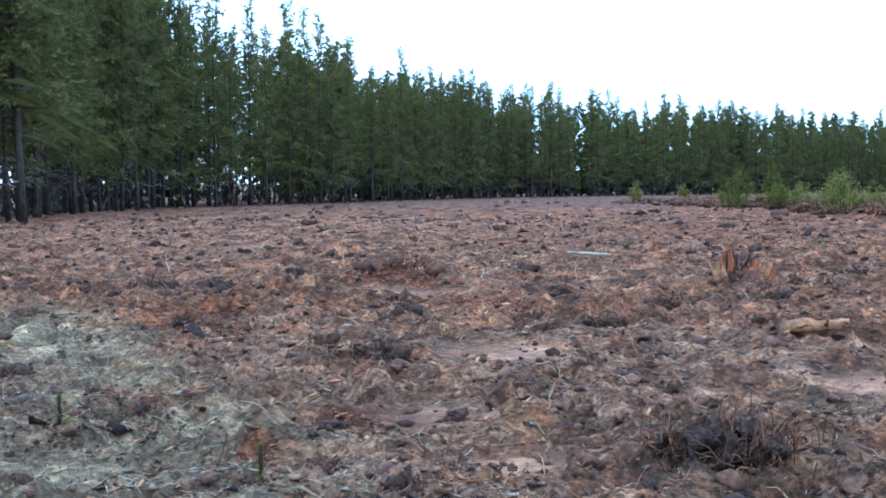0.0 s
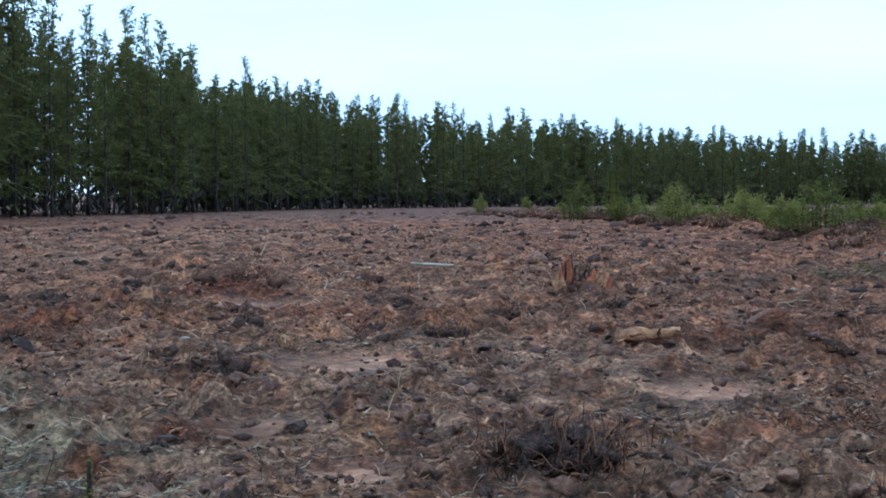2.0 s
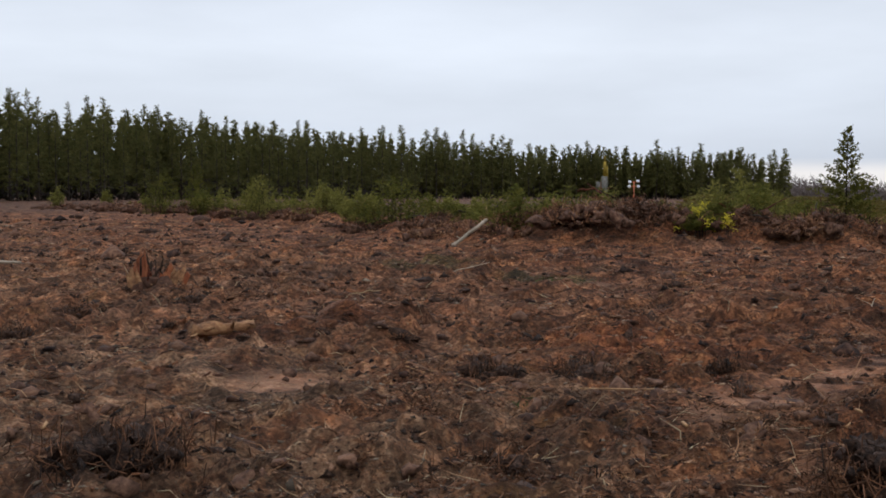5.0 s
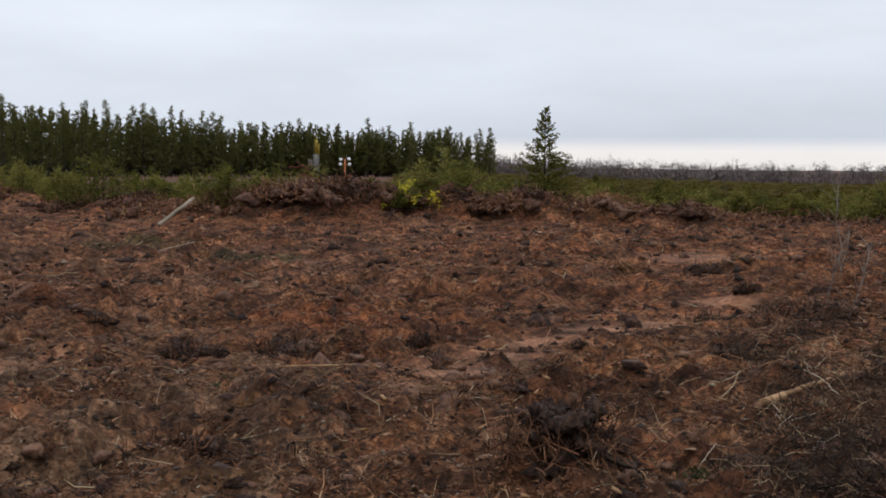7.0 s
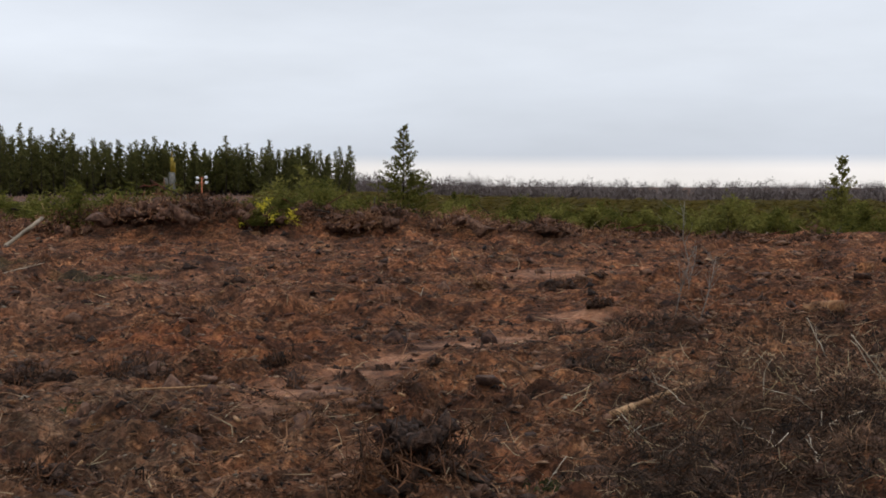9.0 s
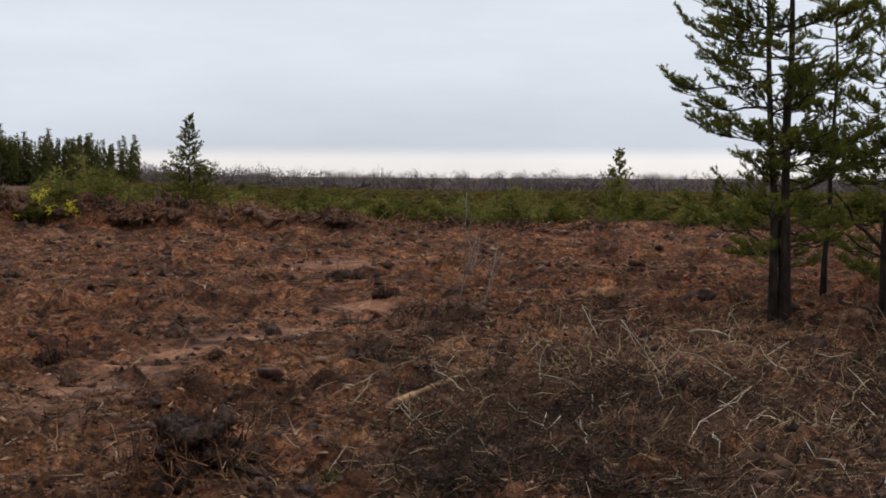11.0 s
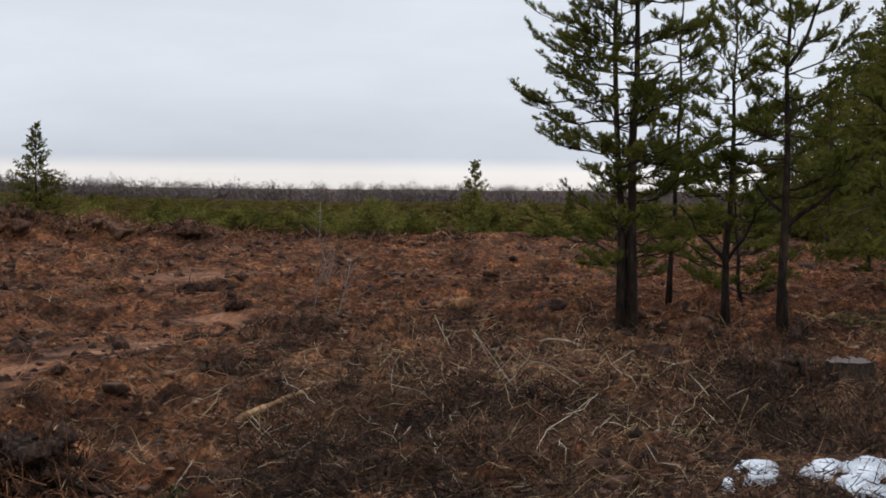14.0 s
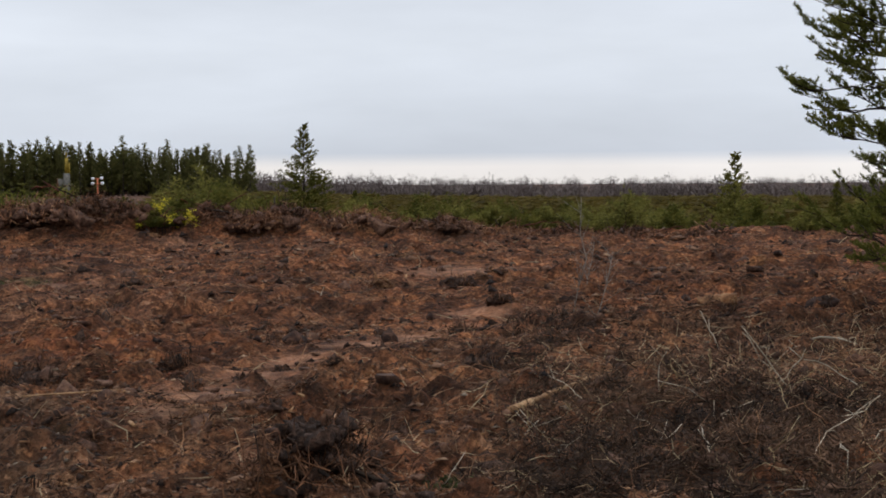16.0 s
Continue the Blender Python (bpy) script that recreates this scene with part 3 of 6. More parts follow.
# ---- the ground ----
def build_ground():
    az = np.radians(np.concatenate([np.arange(-180, -23, 4.0), np.arange(-23, 86, 0.37), np.arange(86, 180, 4.0)]))
    rr = np.concatenate([[0.4, 1.2, 2.2, 3.4, 4.6], 5.5 * np.exp(np.arange(0, math.log(60 / 5.5), 0.0051)), 60 * np.exp(np.arange(0, math.log(130 / 60), 0.007)), 130 * np.exp(np.arange(0, math.log(500 / 130), 0.04)), [560, 700, 1000, 1700, 4000]])
    R, A = np.meshgrid(rr, az, indexing="ij")
    x, y = R * np.sin(A), R * np.cos(A)
    z = height(x, y)
    v = np.stack([x, y, z], -1).reshape(-1, 3).astype(np.float32)
    nr, na = len(rr), len(az)
    i, j = np.meshgrid(np.arange(nr - 1), np.arange(na), indexing="ij")
    k = (j + 1) % na
    quads = np.stack([i * na + j, (i + 1) * na + j, (i + 1) * na + k, i * na + k], -1).reshape(-1, 4)
    v = np.concatenate([v, [[0, 0, float(z[0].mean())]]]).astype(np.float32)
    c = len(v) - 1
    jj = np.arange(na)
    fan = np.stack([np.full(na, c), jj, (jj + 1) % na], -1)
    me = bpy.data.meshes.new("ground")
    loops = np.concatenate([quads.ravel(), fan.ravel()]).astype(np.int32)
    me.vertices.add(len(v))
    me.vertices.foreach_set("co", v.ravel())
    me.loops.add(len(loops))
    me.loops.foreach_set("vertex_index", loops)
    total = np.concatenate([np.full(len(quads), 4), np.full(na, 3)]).astype(np.int32)
    me.polygons.add(len(total))
    me.polygons.foreach_set("loop_total", total)
    me.polygons.foreach_set("loop_start", np.concatenate([[0], np.cumsum(total)[:-1]]).astype(np.int32))
    me.polygons.foreach_set("use_smooth", np.ones(len(total), bool))
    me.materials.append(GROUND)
    me.update(calc_edges=True)
    me.validate()
    tagged(new("ground", me), "churned reddish-brown soil of a cleared field", "ground", kind="structure")


build_ground()


# ---- conifers of the wood ----
def spray_block(base, axis, length, width, r, droop=0.15):
    """Kite-shaped needle sprays: base points, axes; two triangles each."""
    m = len(base)
    axis = axis / (np.linalg.norm(axis, axis=1)[:, None] + 1e-9)
    side = np.cross(axis, r.normal(0, 1, (m, 3)))
    side /= np.linalg.norm(side, axis=1)[:, None] + 1e-9
    mid = base + axis * length[:, None] * 0.45
    tip = base + axis * length[:, None]
    tip[:, 2] -= droop * length
    v = np.stack([base, mid + side * width[:, None], tip, mid - side * width[:, None]], 1)
    f = np.arange(m)[:, None, None] * 4 + np.array([[0, 1, 2], [0, 2, 3]])
    return v.reshape(-1, 3), f.reshape(-1, 3)


def blade_block(base, axis, length, width, r):
    """Narrow needle fronds, one tapering triangle each."""
    axis = axis / (np.linalg.norm(axis, axis=1)[:, None] + 1e-9)
    side = np.cross(axis, r.normal(0, 1, axis.shape) + [[0, 0, 0.8]])
    side /= np.linalg.norm(side, axis=1)[:, None] + 1e-9
    v = np.stack([base + side * width[:, None], base - side * width[:, None], base + axis * length[:, None]], 1)
    return v.reshape(-1, 3), np.arange(len(base) * 3).reshape(-1, 3)


def conifer(seed, h, crown_from, width, branches, sprays, dead=0, narrow=1.2, lean=0.0, size=1.0, fat=1.0, droop=-0.34, fans=0, fan_width=0.1, crowd=0.72):
    """Trunk, dead limbs and crown soups of a spruce or pine of the wood, standing at the origin."""
    r = rnd(seed)
    trunk, limbs, crown, boughs = Soup(), Soup(), Soup(), Soup()
    bow = r.normal(0, 0.12, 2) * min(1, h / 14)
    s = np.linspace(0, 1, 7)
    line = np.stack([lean * s * h + bow[0] * np.sin(s * 3), bow[1] * np.sin(s * 2.5), s * h - 0.15 * (s == 0)], -1)
    rad = 0.0068 * h * (1 - s) ** 0.9 + 0.012
    rad[0] *= 1.25
    trunk.add(*tube(line, rad, 7))
    at = lambda z: np.array([np.interp(z, line[:, 2], line[:, 0]), np.interp(z, line[:, 2], line[:, 1]), z])
    for _ in range(dead):
        z = r.uniform(0.08, max(crown_from + 0.12, 0.3)) * h
        a, ln = r.uniform(0, 6.28), r.uniform(0.5, 1.6)
        p = at(z)
        limbs.add(*tube(bend(p, p + (math.cos(a) * ln, math.sin(a) * ln, r.uniform(-0.5, 0.2)), 0.1, 3, r), [0.025, 0.016, 0.006], 3, False))
    bases, axes, lens, wids = [], [], [], []
    for i in range(branches):
        q = (i + r.uniform(0, 1)) / branches
        q = crown_from + (1 - crown_from) * q ** crowd
        prof = (1 - (q - crown_from) / (1 - crown_from))
        ln = width * ((0.19 if crowd < 1 else 0.1) + 0.81 * prof ** (1 / narrow)) * r.uniform(0.55, 1.12) * min(1, 0.6 + 4 * (q - crown_from) / (1 - crown_from))
        a = r.uniform(0, 6.283)
        p = at(q * h)
        rise = r.uniform(-0.28, 0.06) + max(0, droop + 0.2) + 0.4 * (1 - prof) ** 2
        d = np.array([math.cos(a), math.sin(a), rise])
        end = p + d * ln
        line2 = bend(p, end, -0.06 * ln, 3, r)
        if ln > 1.2 and dead:
            boughs.add(*tube(line2[[0, 2]], [0.022, 0.006], 3, False))
        if fans:
            fd = d * (1, 1, 1) + r.normal(0, 0.22, (fans, 3)) + np.array([0, 0, -0.12])
            crown.add(*spray_block(np.repeat(p[None], fans, 0) + fd * 0.1 * ln, fd, ln * r.uniform(0.6, 1.0, fans), ln * fan_width * r.uniform(0.6, 1.3, fans), r, 0.15))
        m = max(int(sprays * 0.55), int(sprays * (0.25 + 0.75 * min(ln / width, 1.2))))
        u = r.uniform(0.15, 1.0, m) ** 0.8
        b = p + d * ln * u[:, None]
        b[:, 2] -= 0.06 * ln * 4 * u * (1 - u)
        thick = size * (0.05 + 0.15 * min(1, ln / 1.6)) * (1.15 - 0.5 * u)
        b += r.normal(0, 1, (m, 3)) * thick[:, None] * (1, 1, 0.75)
        ax = d * 0.55 + r.normal(0, 0.55, (m, 3)) + np.array([0, 0, 0.15 + 0.5 * droop + 0.35 * (1 - prof) ** 3])
        bases.append(b)
        axes.append(ax)
        lens.append(r.uniform(0.22, 0.5, m) * size * (0.35 + 0.65 * min(1, ln)))
        wids.append(r.uniform(0.05, 0.10, m) * size * fat * (0.5 + 0.5 * min(1, ln)))
    m = 40 if h > 8 else 2
    q = r.uniform(0.62, 0.985, m)
    wide = width * (0.12 + 0.88 * ((1 - q) / (1 - crown_from)) ** (1 / narrow))
    a = r.uniform(0, 6.283, m)
    b = np.stack([np.interp(q * h, line[:, 2], line[:, 0]) + np.cos(a) * wide * 0.22, np.interp(q * h, line[:, 2], line[:, 1]) + np.sin(a) * wide * 0.22, q * h], -1)
    crown.add(*spray_block(b, np.stack([np.cos(a) * 0.35, np.sin(a) * 0.35, np.ones(m)], -1), 0.05 * h * r.uniform(0.5, 1.1, m), wide * r.uniform(0.10, 0.2, m), r, 0))
    tipz = np.linspace(0.93, 1.0, 6) * h
    for z in tipz:
        bases.append(np.repeat(at(z)[None], 3, 0))
        axes.append(np.stack([r.normal(0, 0.6, 3), r.normal(0, 0.6, 3), r.uniform(0.6, 1.2, 3)], -1))
        lens.append(r.uniform(0.15, 0.38, 3) * size)
        wids.append(np.full(3, 0.035) * size)
    crown.add(*spray_block(np.concatenate(bases), np.concatenate(axes), np.concatenate(lens), np.concatenate(wids), r, 0.1))
    return trunk, limbs, crown, boughs


def tree_thing(name, seed, label, category="tree", group="", mat=None, bark=None, **kw):
    trunk, limbs, crown, boughs = conifer(seed, **kw)
    ob = tagged(new(name), label, category, group)
    part("trunk", trunk, bark or BARK, ob)
    if limbs.n:
        part("dead_branchwork", limbs, bark or DEADTWIG, ob, kind="stuff")
    if boughs.n:
        part("branchwork", boughs, bark or BARK, ob, kind="stuff")
    part("crown", crown, mat or NEEDLE_DARK, ob)
    return ob


# edge of the wood: bearing in degrees to the right of the first view, distance
EDGE = np.array([(-34, 50), (-26, 50), (-19.4, 57), (-17, 74), (-15, 82), (-13, 94), (-10, 101), (-8, 104), (-2.9, 126), (2.3, 160), (9.4, 190), (14, 212), (19, 235), (24, 262), (30, 290), (36, 300), (42.4, 296)])


def edge_points(spacing, back, seed, lo=-34, hi=42.4):
    """Places along the wood's edge, set back from it."""
    r = rnd(seed)
    out, a = [], lo
    while a < hi:
        d = np.interp(a, EDGE[:, 0], EDGE[:, 1])
        d2 = np.interp(a + 0.3, EDGE[:, 0], EDGE[:, 1])
        run = math.hypot(d2 - d, d * radians(0.3)) / 0.3
        q, b = d + back + r.uniform(-1.2, 1.6), a + r.uniform(-0.4, 0.4) * spacing / d * 57 * 0.5
        out.append((q * math.sin(radians(b)), q * math.cos(radians(b)), a, q))
        a += spacing * r.uniform(0.65, 1.4) / max(run, d * radians(1))
    return out


def build_wood():
    kinds, sparse = [], []
    for k in range(7):
        r = rnd(100 + k)
        ob = tree_thing("conifer", 200 + k, "tall dark green conifer with grey-brown trunk at the wood's edge", group="conifers at the wood's edge",
                        h=16, crown_from=(0.10, 0.16, 0.08, 0.2, 0.06, 0.17, 0.12)[k], width=(2.6, 2.2, 2.9, 2.3, 2.8, 2.1, 2.5)[k],
                        branches=(105, 95, 110, 88, 105, 90, 100)[k], sprays=24, dead=6, narrow=(0.85, 1.0, 0.9, 1.15, 0.8, 1.0, 0.95)[k], size=0.85, fat=1.2, fans=1, fan_width=0.07)
        kinds.append(ob)
    for k in range(4):
        ob = tree_thing("conifer", 240 + k, "slender dark conifer with bare lower trunk in a thin row", group="conifers at the wood's edge",
                        h=14, crown_from=(0.12, 0.25, 0.18, 0.06)[k], width=(2.3, 2.0, 2.5, 2.3)[k], branches=85, sprays=16, dead=4, narrow=1.15, size=1.2, fat=1.2, fans=1, fan_width=0.09)
        sparse.append(ob)
    fine = []
    for k in range(4):
        ob = tree_thing("conifer", 260 + k, "tall dark conifer with bare grey lower limbs at the wood's edge", group="conifers at the wood's edge",
                        h=16, crown_from=(0.2, 0.12, 0.24, 0.15)[k], width=(2.7, 2.3, 2.9, 2.5)[k], branches=125, sprays=36, dead=9, narrow=(0.9, 1.1, 1.0, 0.85)[k], size=0.75, fat=1.0, fans=1, fan_width=0.05)
        fine.append(ob)
    r = rnd(7)
    used = set()
    spots = [(-18.75, 54.5, -19, 58), (-22.35, 73.3, -17, 76), (-21.65, 80.8, -15, 84), (-22.8, 97.6, -13, 100)]
    spots += edge_points(2.8, 0.5, 11, -30) + edge_points(3.2, 4.5, 12, -30)
    spots = [s for s in spots if s[2] < 27 or r.uniform() < 0.8][:299]
    for x, y, a, d in spots:
        pool = sparse if a > 25 else (fine if d < 96 else kinds)
        src = pool[r.randint(len(pool))]
        base_h = 14 if a > 25 else 16
        want = np.interp(a, [-34, -12, -8, -2.9, 2.3, 9.4, 19, 26, 36, 42.4], [20.5, 19.5, 17.2, 15.6, 15.0, 15.2, 15.0, 14.3, 13.0, 12.4]) * (r.uniform(0.76, 1.08) if a < 24 else r.uniform(0.62, 1.12))
        k = want / base_h
        m = Matrix.Translation((x, y, floor_at(x, y) - 0.05)) @ Matrix.Rotation(r.uniform(0, 6.28), 4, "Z") @ Matrix.Diagonal((k * r.uniform(0.85, 1.15),) * 2 + (k, 1))
        if src in used:
            ob = copy_thing(src, Matrix.Identity(4))
        else:
            used.add(src)
            ob = src
        ob.matrix_basis = m
    for ob in kinds + sparse + fine:
        if ob not in used:
            ob.matrix_basis = Matrix.Translation((-44, 80, 0))
    # the depth of the wood behind its edge
    trunks, crowns = Soup(), Soup()
    near = [conifer(300 + k, 15, (0.16, 0.22, 0.12, 0.2)[k], 2.6, 84, 9, 0, 1.4, 0, 0.9, 1.4, fans=4, fan_width=0.045)[:3:2] for k in range(4)]
    far = [conifer(310 + k, 15, (0.10, 0.16, 0.05, 0.12)[k], 3.0, 64, 2, 0, 1.8, 0, 1.5, 1.5, fans=6, fan_width=0.13)[:3:2] for k in range(4)]
    near, far = [[[(np.concatenate(s.v), np.concatenate(s.f)) for s in pair] for pair in kind] for kind in (near, far)]
    deep = edge_points(2.7, 9, 21, -32, 26) + edge_points(3.4, 14, 22, -32, 26) + edge_points(2.8, 21, 23, -33, 25) + edge_points(3.6, 30, 24, -33, 24) + edge_points(3.0, 40, 29, -33, -4)
    deep += edge_points(1.5, 2, 33, 32.3, 37.2) + edge_points(1.9, 4, 28, 26, 42.6) + edge_points(2.0, 8, 25, 26, 42.4) + edge_points(2.2, 13, 26, 26, 41.5) + edge_points(2.6, 20, 27, 24, 40)
    for x, y, a, d in deep:
        tr, cr = (near if a < -8 else far)[r.randint(4)]
        k = (r.uniform(0.76, 1.04) if a < 24 else r.uniform(0.62, 1.0)) * np.interp(a, [-14, -8, 2, 20, 30, 42], [1.2, 1.12, 1.0, 0.98, 0.92, 0.84])
        w = r.uniform(0, 6.28)
        c, s = math.cos(w) * k, math.sin(w) * k
        rot = np.array([[c, -s, 0], [s, c, 0], [0, 0, k]])
        off = np.array([x, y, floor_at(x, y) - 0.05])
        trunks.add(tr[0] @ rot.T + off, tr[1])
        crowns.add(cr[0] @ rot.T + off, cr[1])
    ob = tagged(new("deep_wood"), "dense dark conifer wood behind its front trees", "wood", kind="stuff")
    part("trunks", trunks, BARK, ob)
    # dead twigs, saplings and scrub between trunks, coloured dark as the wood's inner shade
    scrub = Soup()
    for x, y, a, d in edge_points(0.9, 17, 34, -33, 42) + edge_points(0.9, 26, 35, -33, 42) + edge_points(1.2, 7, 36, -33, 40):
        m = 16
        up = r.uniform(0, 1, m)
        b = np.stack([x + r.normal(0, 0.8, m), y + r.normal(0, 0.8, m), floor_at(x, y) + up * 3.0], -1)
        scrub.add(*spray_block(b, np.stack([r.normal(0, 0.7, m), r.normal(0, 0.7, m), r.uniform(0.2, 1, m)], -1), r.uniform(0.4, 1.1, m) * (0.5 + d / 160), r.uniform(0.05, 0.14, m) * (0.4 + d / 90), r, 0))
    part("scrub", scrub, SHADE_SCRUB, ob)
    part("crowns", crowns, NEEDLE_DARK, ob)


build_wood()


# ---- far bare wood beyond the plantation ----
def build_far_wood():
    r = rnd(31)
    trunks, mass = Soup(), Soup()
    for i in range(1500):
        a = radians(r.uniform(40.5, 100))
        d = r.uniform(430, 500)
        x, y = d * math.sin(a), d * math.cos(a)
        z = float(land(x, y))
        h = r.uniform(7.0, 10.0) * (1.15 if r.uniform() < 0.12 else 1)
        p = np.array([x, y, z])
        trunks.add(*tube([p, p + (0, 0, h * 0.5), p + (r.normal(0, 0.4), r.normal(0, 0.4), h * 0.85)], [0.10, 0.07, 0.03], 3, False))
        m = 34
        way = r.normal(0, 1, (m, 3))
        way /= np.linalg.norm(way, axis=1)[:, None]
        b = p + (0, 0, h * 0.66) + way * (h * 0.17, h * 0.17, h * 0.26) * r.uniform(0.2, 1.0, (m, 1)) ** 0.6
        trunks.add(*blade_block(b, way + r.normal(0, 0.5, (m, 3)) + [[0, 0, 0.4]], r.uniform(0.6, 1.5, m), r.uniform(0.05, 0.13, m), r))
        m = 24
        b = p + np.stack([r.normal(0, 2.4, m), r.normal(0, 2.4, m), r.uniform(0.0, 0.52, m) * h], -1)
        mass.add(*spray_block(b, np.stack([r.normal(0, 0.5, m), r.normal(0, 0.5, m), np.ones(m)], -1), r.uniform(1.2, 2.6, m), r.uniform(0.2, 0.45, m), r, 0))
    ob = tagged(new("far_wood"), "far leafless wood on the skyline, grey-brown with painted haze", "wood", kind="stuff")
    # distance haze is in both of these colours
    part("trees", trunks, BARE, ob)
    part("underwood", mass, UNDERWOOD, ob)


build_far_wood()


# ---- bushes ----
def bush_soups(seed, w, h, shoots, per, size, upright=0.55, low=0.12):
    """Stems and foliage of a bush of many rising shoots."""
    r = rnd(seed)
    stems, leaves = Soup(), Soup()
    bases, axes, lens, wids = [], [], [], []
    for i in range(shoots):
        a, q = r.uniform(0, 6.283), r.uniform(0, 1) ** 0.85
        root = np.array([math.cos(a), math.sin(a), 0]) * q * w * 0.40
        top = np.array([math.cos(a) * q * w * 0.5, math.sin(a) * q * w * 0.5, h * (1 - 0.72 * q ** 2) * r.uniform(0.6, 1.05)])
        line = bend(root, top, 0.06 * h, 4, r, 0.03 * h)
        line[0, 2] = -0.05
        stems.add(*tube(line[:3], [0.013, 0.009, 0.004], 3, False))
        u = r.uniform(low * 0.4 if low < 0.3 else low, 1.0, per)
        b = np.stack([np.interp(u, np.linspace(0, 1, 4), line[:, k]) for k in range(3)], -1) + r.normal(0, 0.035 * h + 0.02, (per, 3))
        b[:, 2] = np.maximum(b[:, 2], 0.02)
        bases.append(b)
        axes.append(np.stack([r.normal(0, 0.9, per), r.normal(0, 0.9, per), r.uniform(-0.3, 1.2, per) * upright], -1) + (top - root) / h * 0.3)
        lens.append(r.uniform(0.6, 1.3, per) * size)
        wids.append(r.uniform(0.14, 0.28, per) * size)
    leaves.add(*blade_block(np.concatenate(bases), np.concatenate(axes), np.concatenate(lens), np.concatenate(wids), r))
    return stems, leaves


def bush(seed, x, y, w, h, mat, label, z=None, shoots=26, per=26, size=0.2, name="bush", low=0.12):
    stems, leaves = bush_soups(seed, w, h, shoots, per, size, low=low)
    ob = tagged(new(name), label, "bush", "bushes on the berm")
    part("woody_base", stems, DARKBARK, ob, kind="stuff")
    part("foliage", leaves, mat, ob)
    ob.location = (x, y, floor_at(x, y) if z is None else z)
    return ob


GREEN_BUSH = "green young pine bush with dense upright shoots on the berm"
LIGHT_BUSH = "yellow-green feathery bush growing among the slash"
# x, y, height of its foot, width, height, light foliage
BUSHES = [
    (16.1, 66.5, None, 2.3, 2.0, 0), (15.7, 99.2, None, 1.2, 1.5, 1), (18.4, 93.6, None, 0.8, 0.9, 1), (16.7, 60.2, None, 1.7, 1.1, 0), (17.4, 53.2, None, 2.2, 1.7, 1),
    (17.6, 46.0, None, 2.2, 1.0, 1), (17.5, 41.6, None, 1.7, 0.9, 1), (17.6, 39.0, None, 2.3, 1.55, 0), (20.9, 41.5, None, 2.0, 1.1, 0), (18.15, 31.4, None, 2.1, 1.2, 0),
    (21.7, 34.2, None, 1.7, 1.3, 0), (23.9, 35.1, None, 1.2, 1.2, 1), (22.2, 29.0, None, 1.0, 0.7, 0), (25.5, 29.9, None, 2.0, 1.9, 1), (29.3, 33.4, None, 1.8, 1.2, 0),
    (27.8, 29.4, None, 1.3, 0.9, 0), (28.6, 26.4, None, 1.7, 0.8, 1), (31.8, 18.4, None, 1.5, 0.85, 1), (30.5, 20.4, None, 1.0, 0.55, 1), (28.8, 23.1, None, 1.2, 0.5, 0),
    (29.0, 21.4, None, 0.9, 0.45, 1), (19.5, 36.5, None, 1.4, 0.8, 1), (20.4, 47, None, 1.8, 1.0, 0), (19.8, 56, None, 2.0, 1.2, 0), (22.5, 39, None, 2.0, 1.1, 0), (25.5, 38, None, 1.6, 1.2, 0),
    (27.5, 35, None, 1.4, 1.0, 1), (26.5, 31.5, None, 1.5, 1.0, 0), (33.5, 30.5, None, 1.5, 0.9, 0), (36.5, 16.5, None, 1.5, 0.7, 0), (34.0, 21.5, None, 1.5, 0.6, 1), (22.8, 31.4, None, 1.3, 0.7, 1),
    (19.4, 50, None, 2.0, 1.1, 1), (20.5, 53, None, 2.2, 1.3, 0), (18.3, 57, None, 2.0, 0.9, 0), (18.0, 62, None, 2.0, 1.0, 1), (21.5, 44.5, None, 2.0, 1.1, 0), (23.0, 42, None, 1.8, 1.0, 1),
    (24.8, 40.5, None, 2.0, 1.3, 0), (20.8, 37.5, None, 1.8, 1.0, 0), (22.6, 36.8, None, 1.8, 1.0, 1), (25.2, 34.0, None, 1.6, 0.9, 0), (24.0, 32.0, None, 1.4, 0.8, 0), (29.0, 31.0, None, 1.8, 1.1, 0),
    (31.0, 35.5, None, 2.2, 1.5, 1), (30.8, 28.5, None, 1.8, 0.8, 1), (32.5, 27.0, None, 1.8, 0.8, 0), (31.5, 24.5, None, 1.6, 0.6, 1), (34.5, 25.0, None, 1.8, 0.7, 0), (35.5, 19.0, None, 1.6, 0.6, 1),
    (33.5, 17.8, None, 1.4, 0.6, 0), (37.5, 21.5, None, 2.0, 0.8, 1), (36.0, 28.5, None, 2.0, 0.8, 0), (27.2, 27.6, None, 1.2, 0.6, 0), (21.0, 33.0, None, 1.4, 0.8, 0), (23.9, 29.3, None, 1.7, 1.75, 1), (25.0, 28.6, None, 1.5, 1.3, 0)]
for i, (x, y, z, w, h, light) in enumerate(BUSHES):
    near = 0.985 if 30 < math.hypot(x, y) < 46 else 1.03
    x, y = x * near, y * near
    bush(400 + i, x, y, w * 1.35, min(h * 1.5, h + 0.35), NEEDLE_LIGHT if light else NEEDLE_BUSH, LIGHT_BUSH if light else GREEN_BUSH, z, int(20 + 8 * w), 46, 0.14)


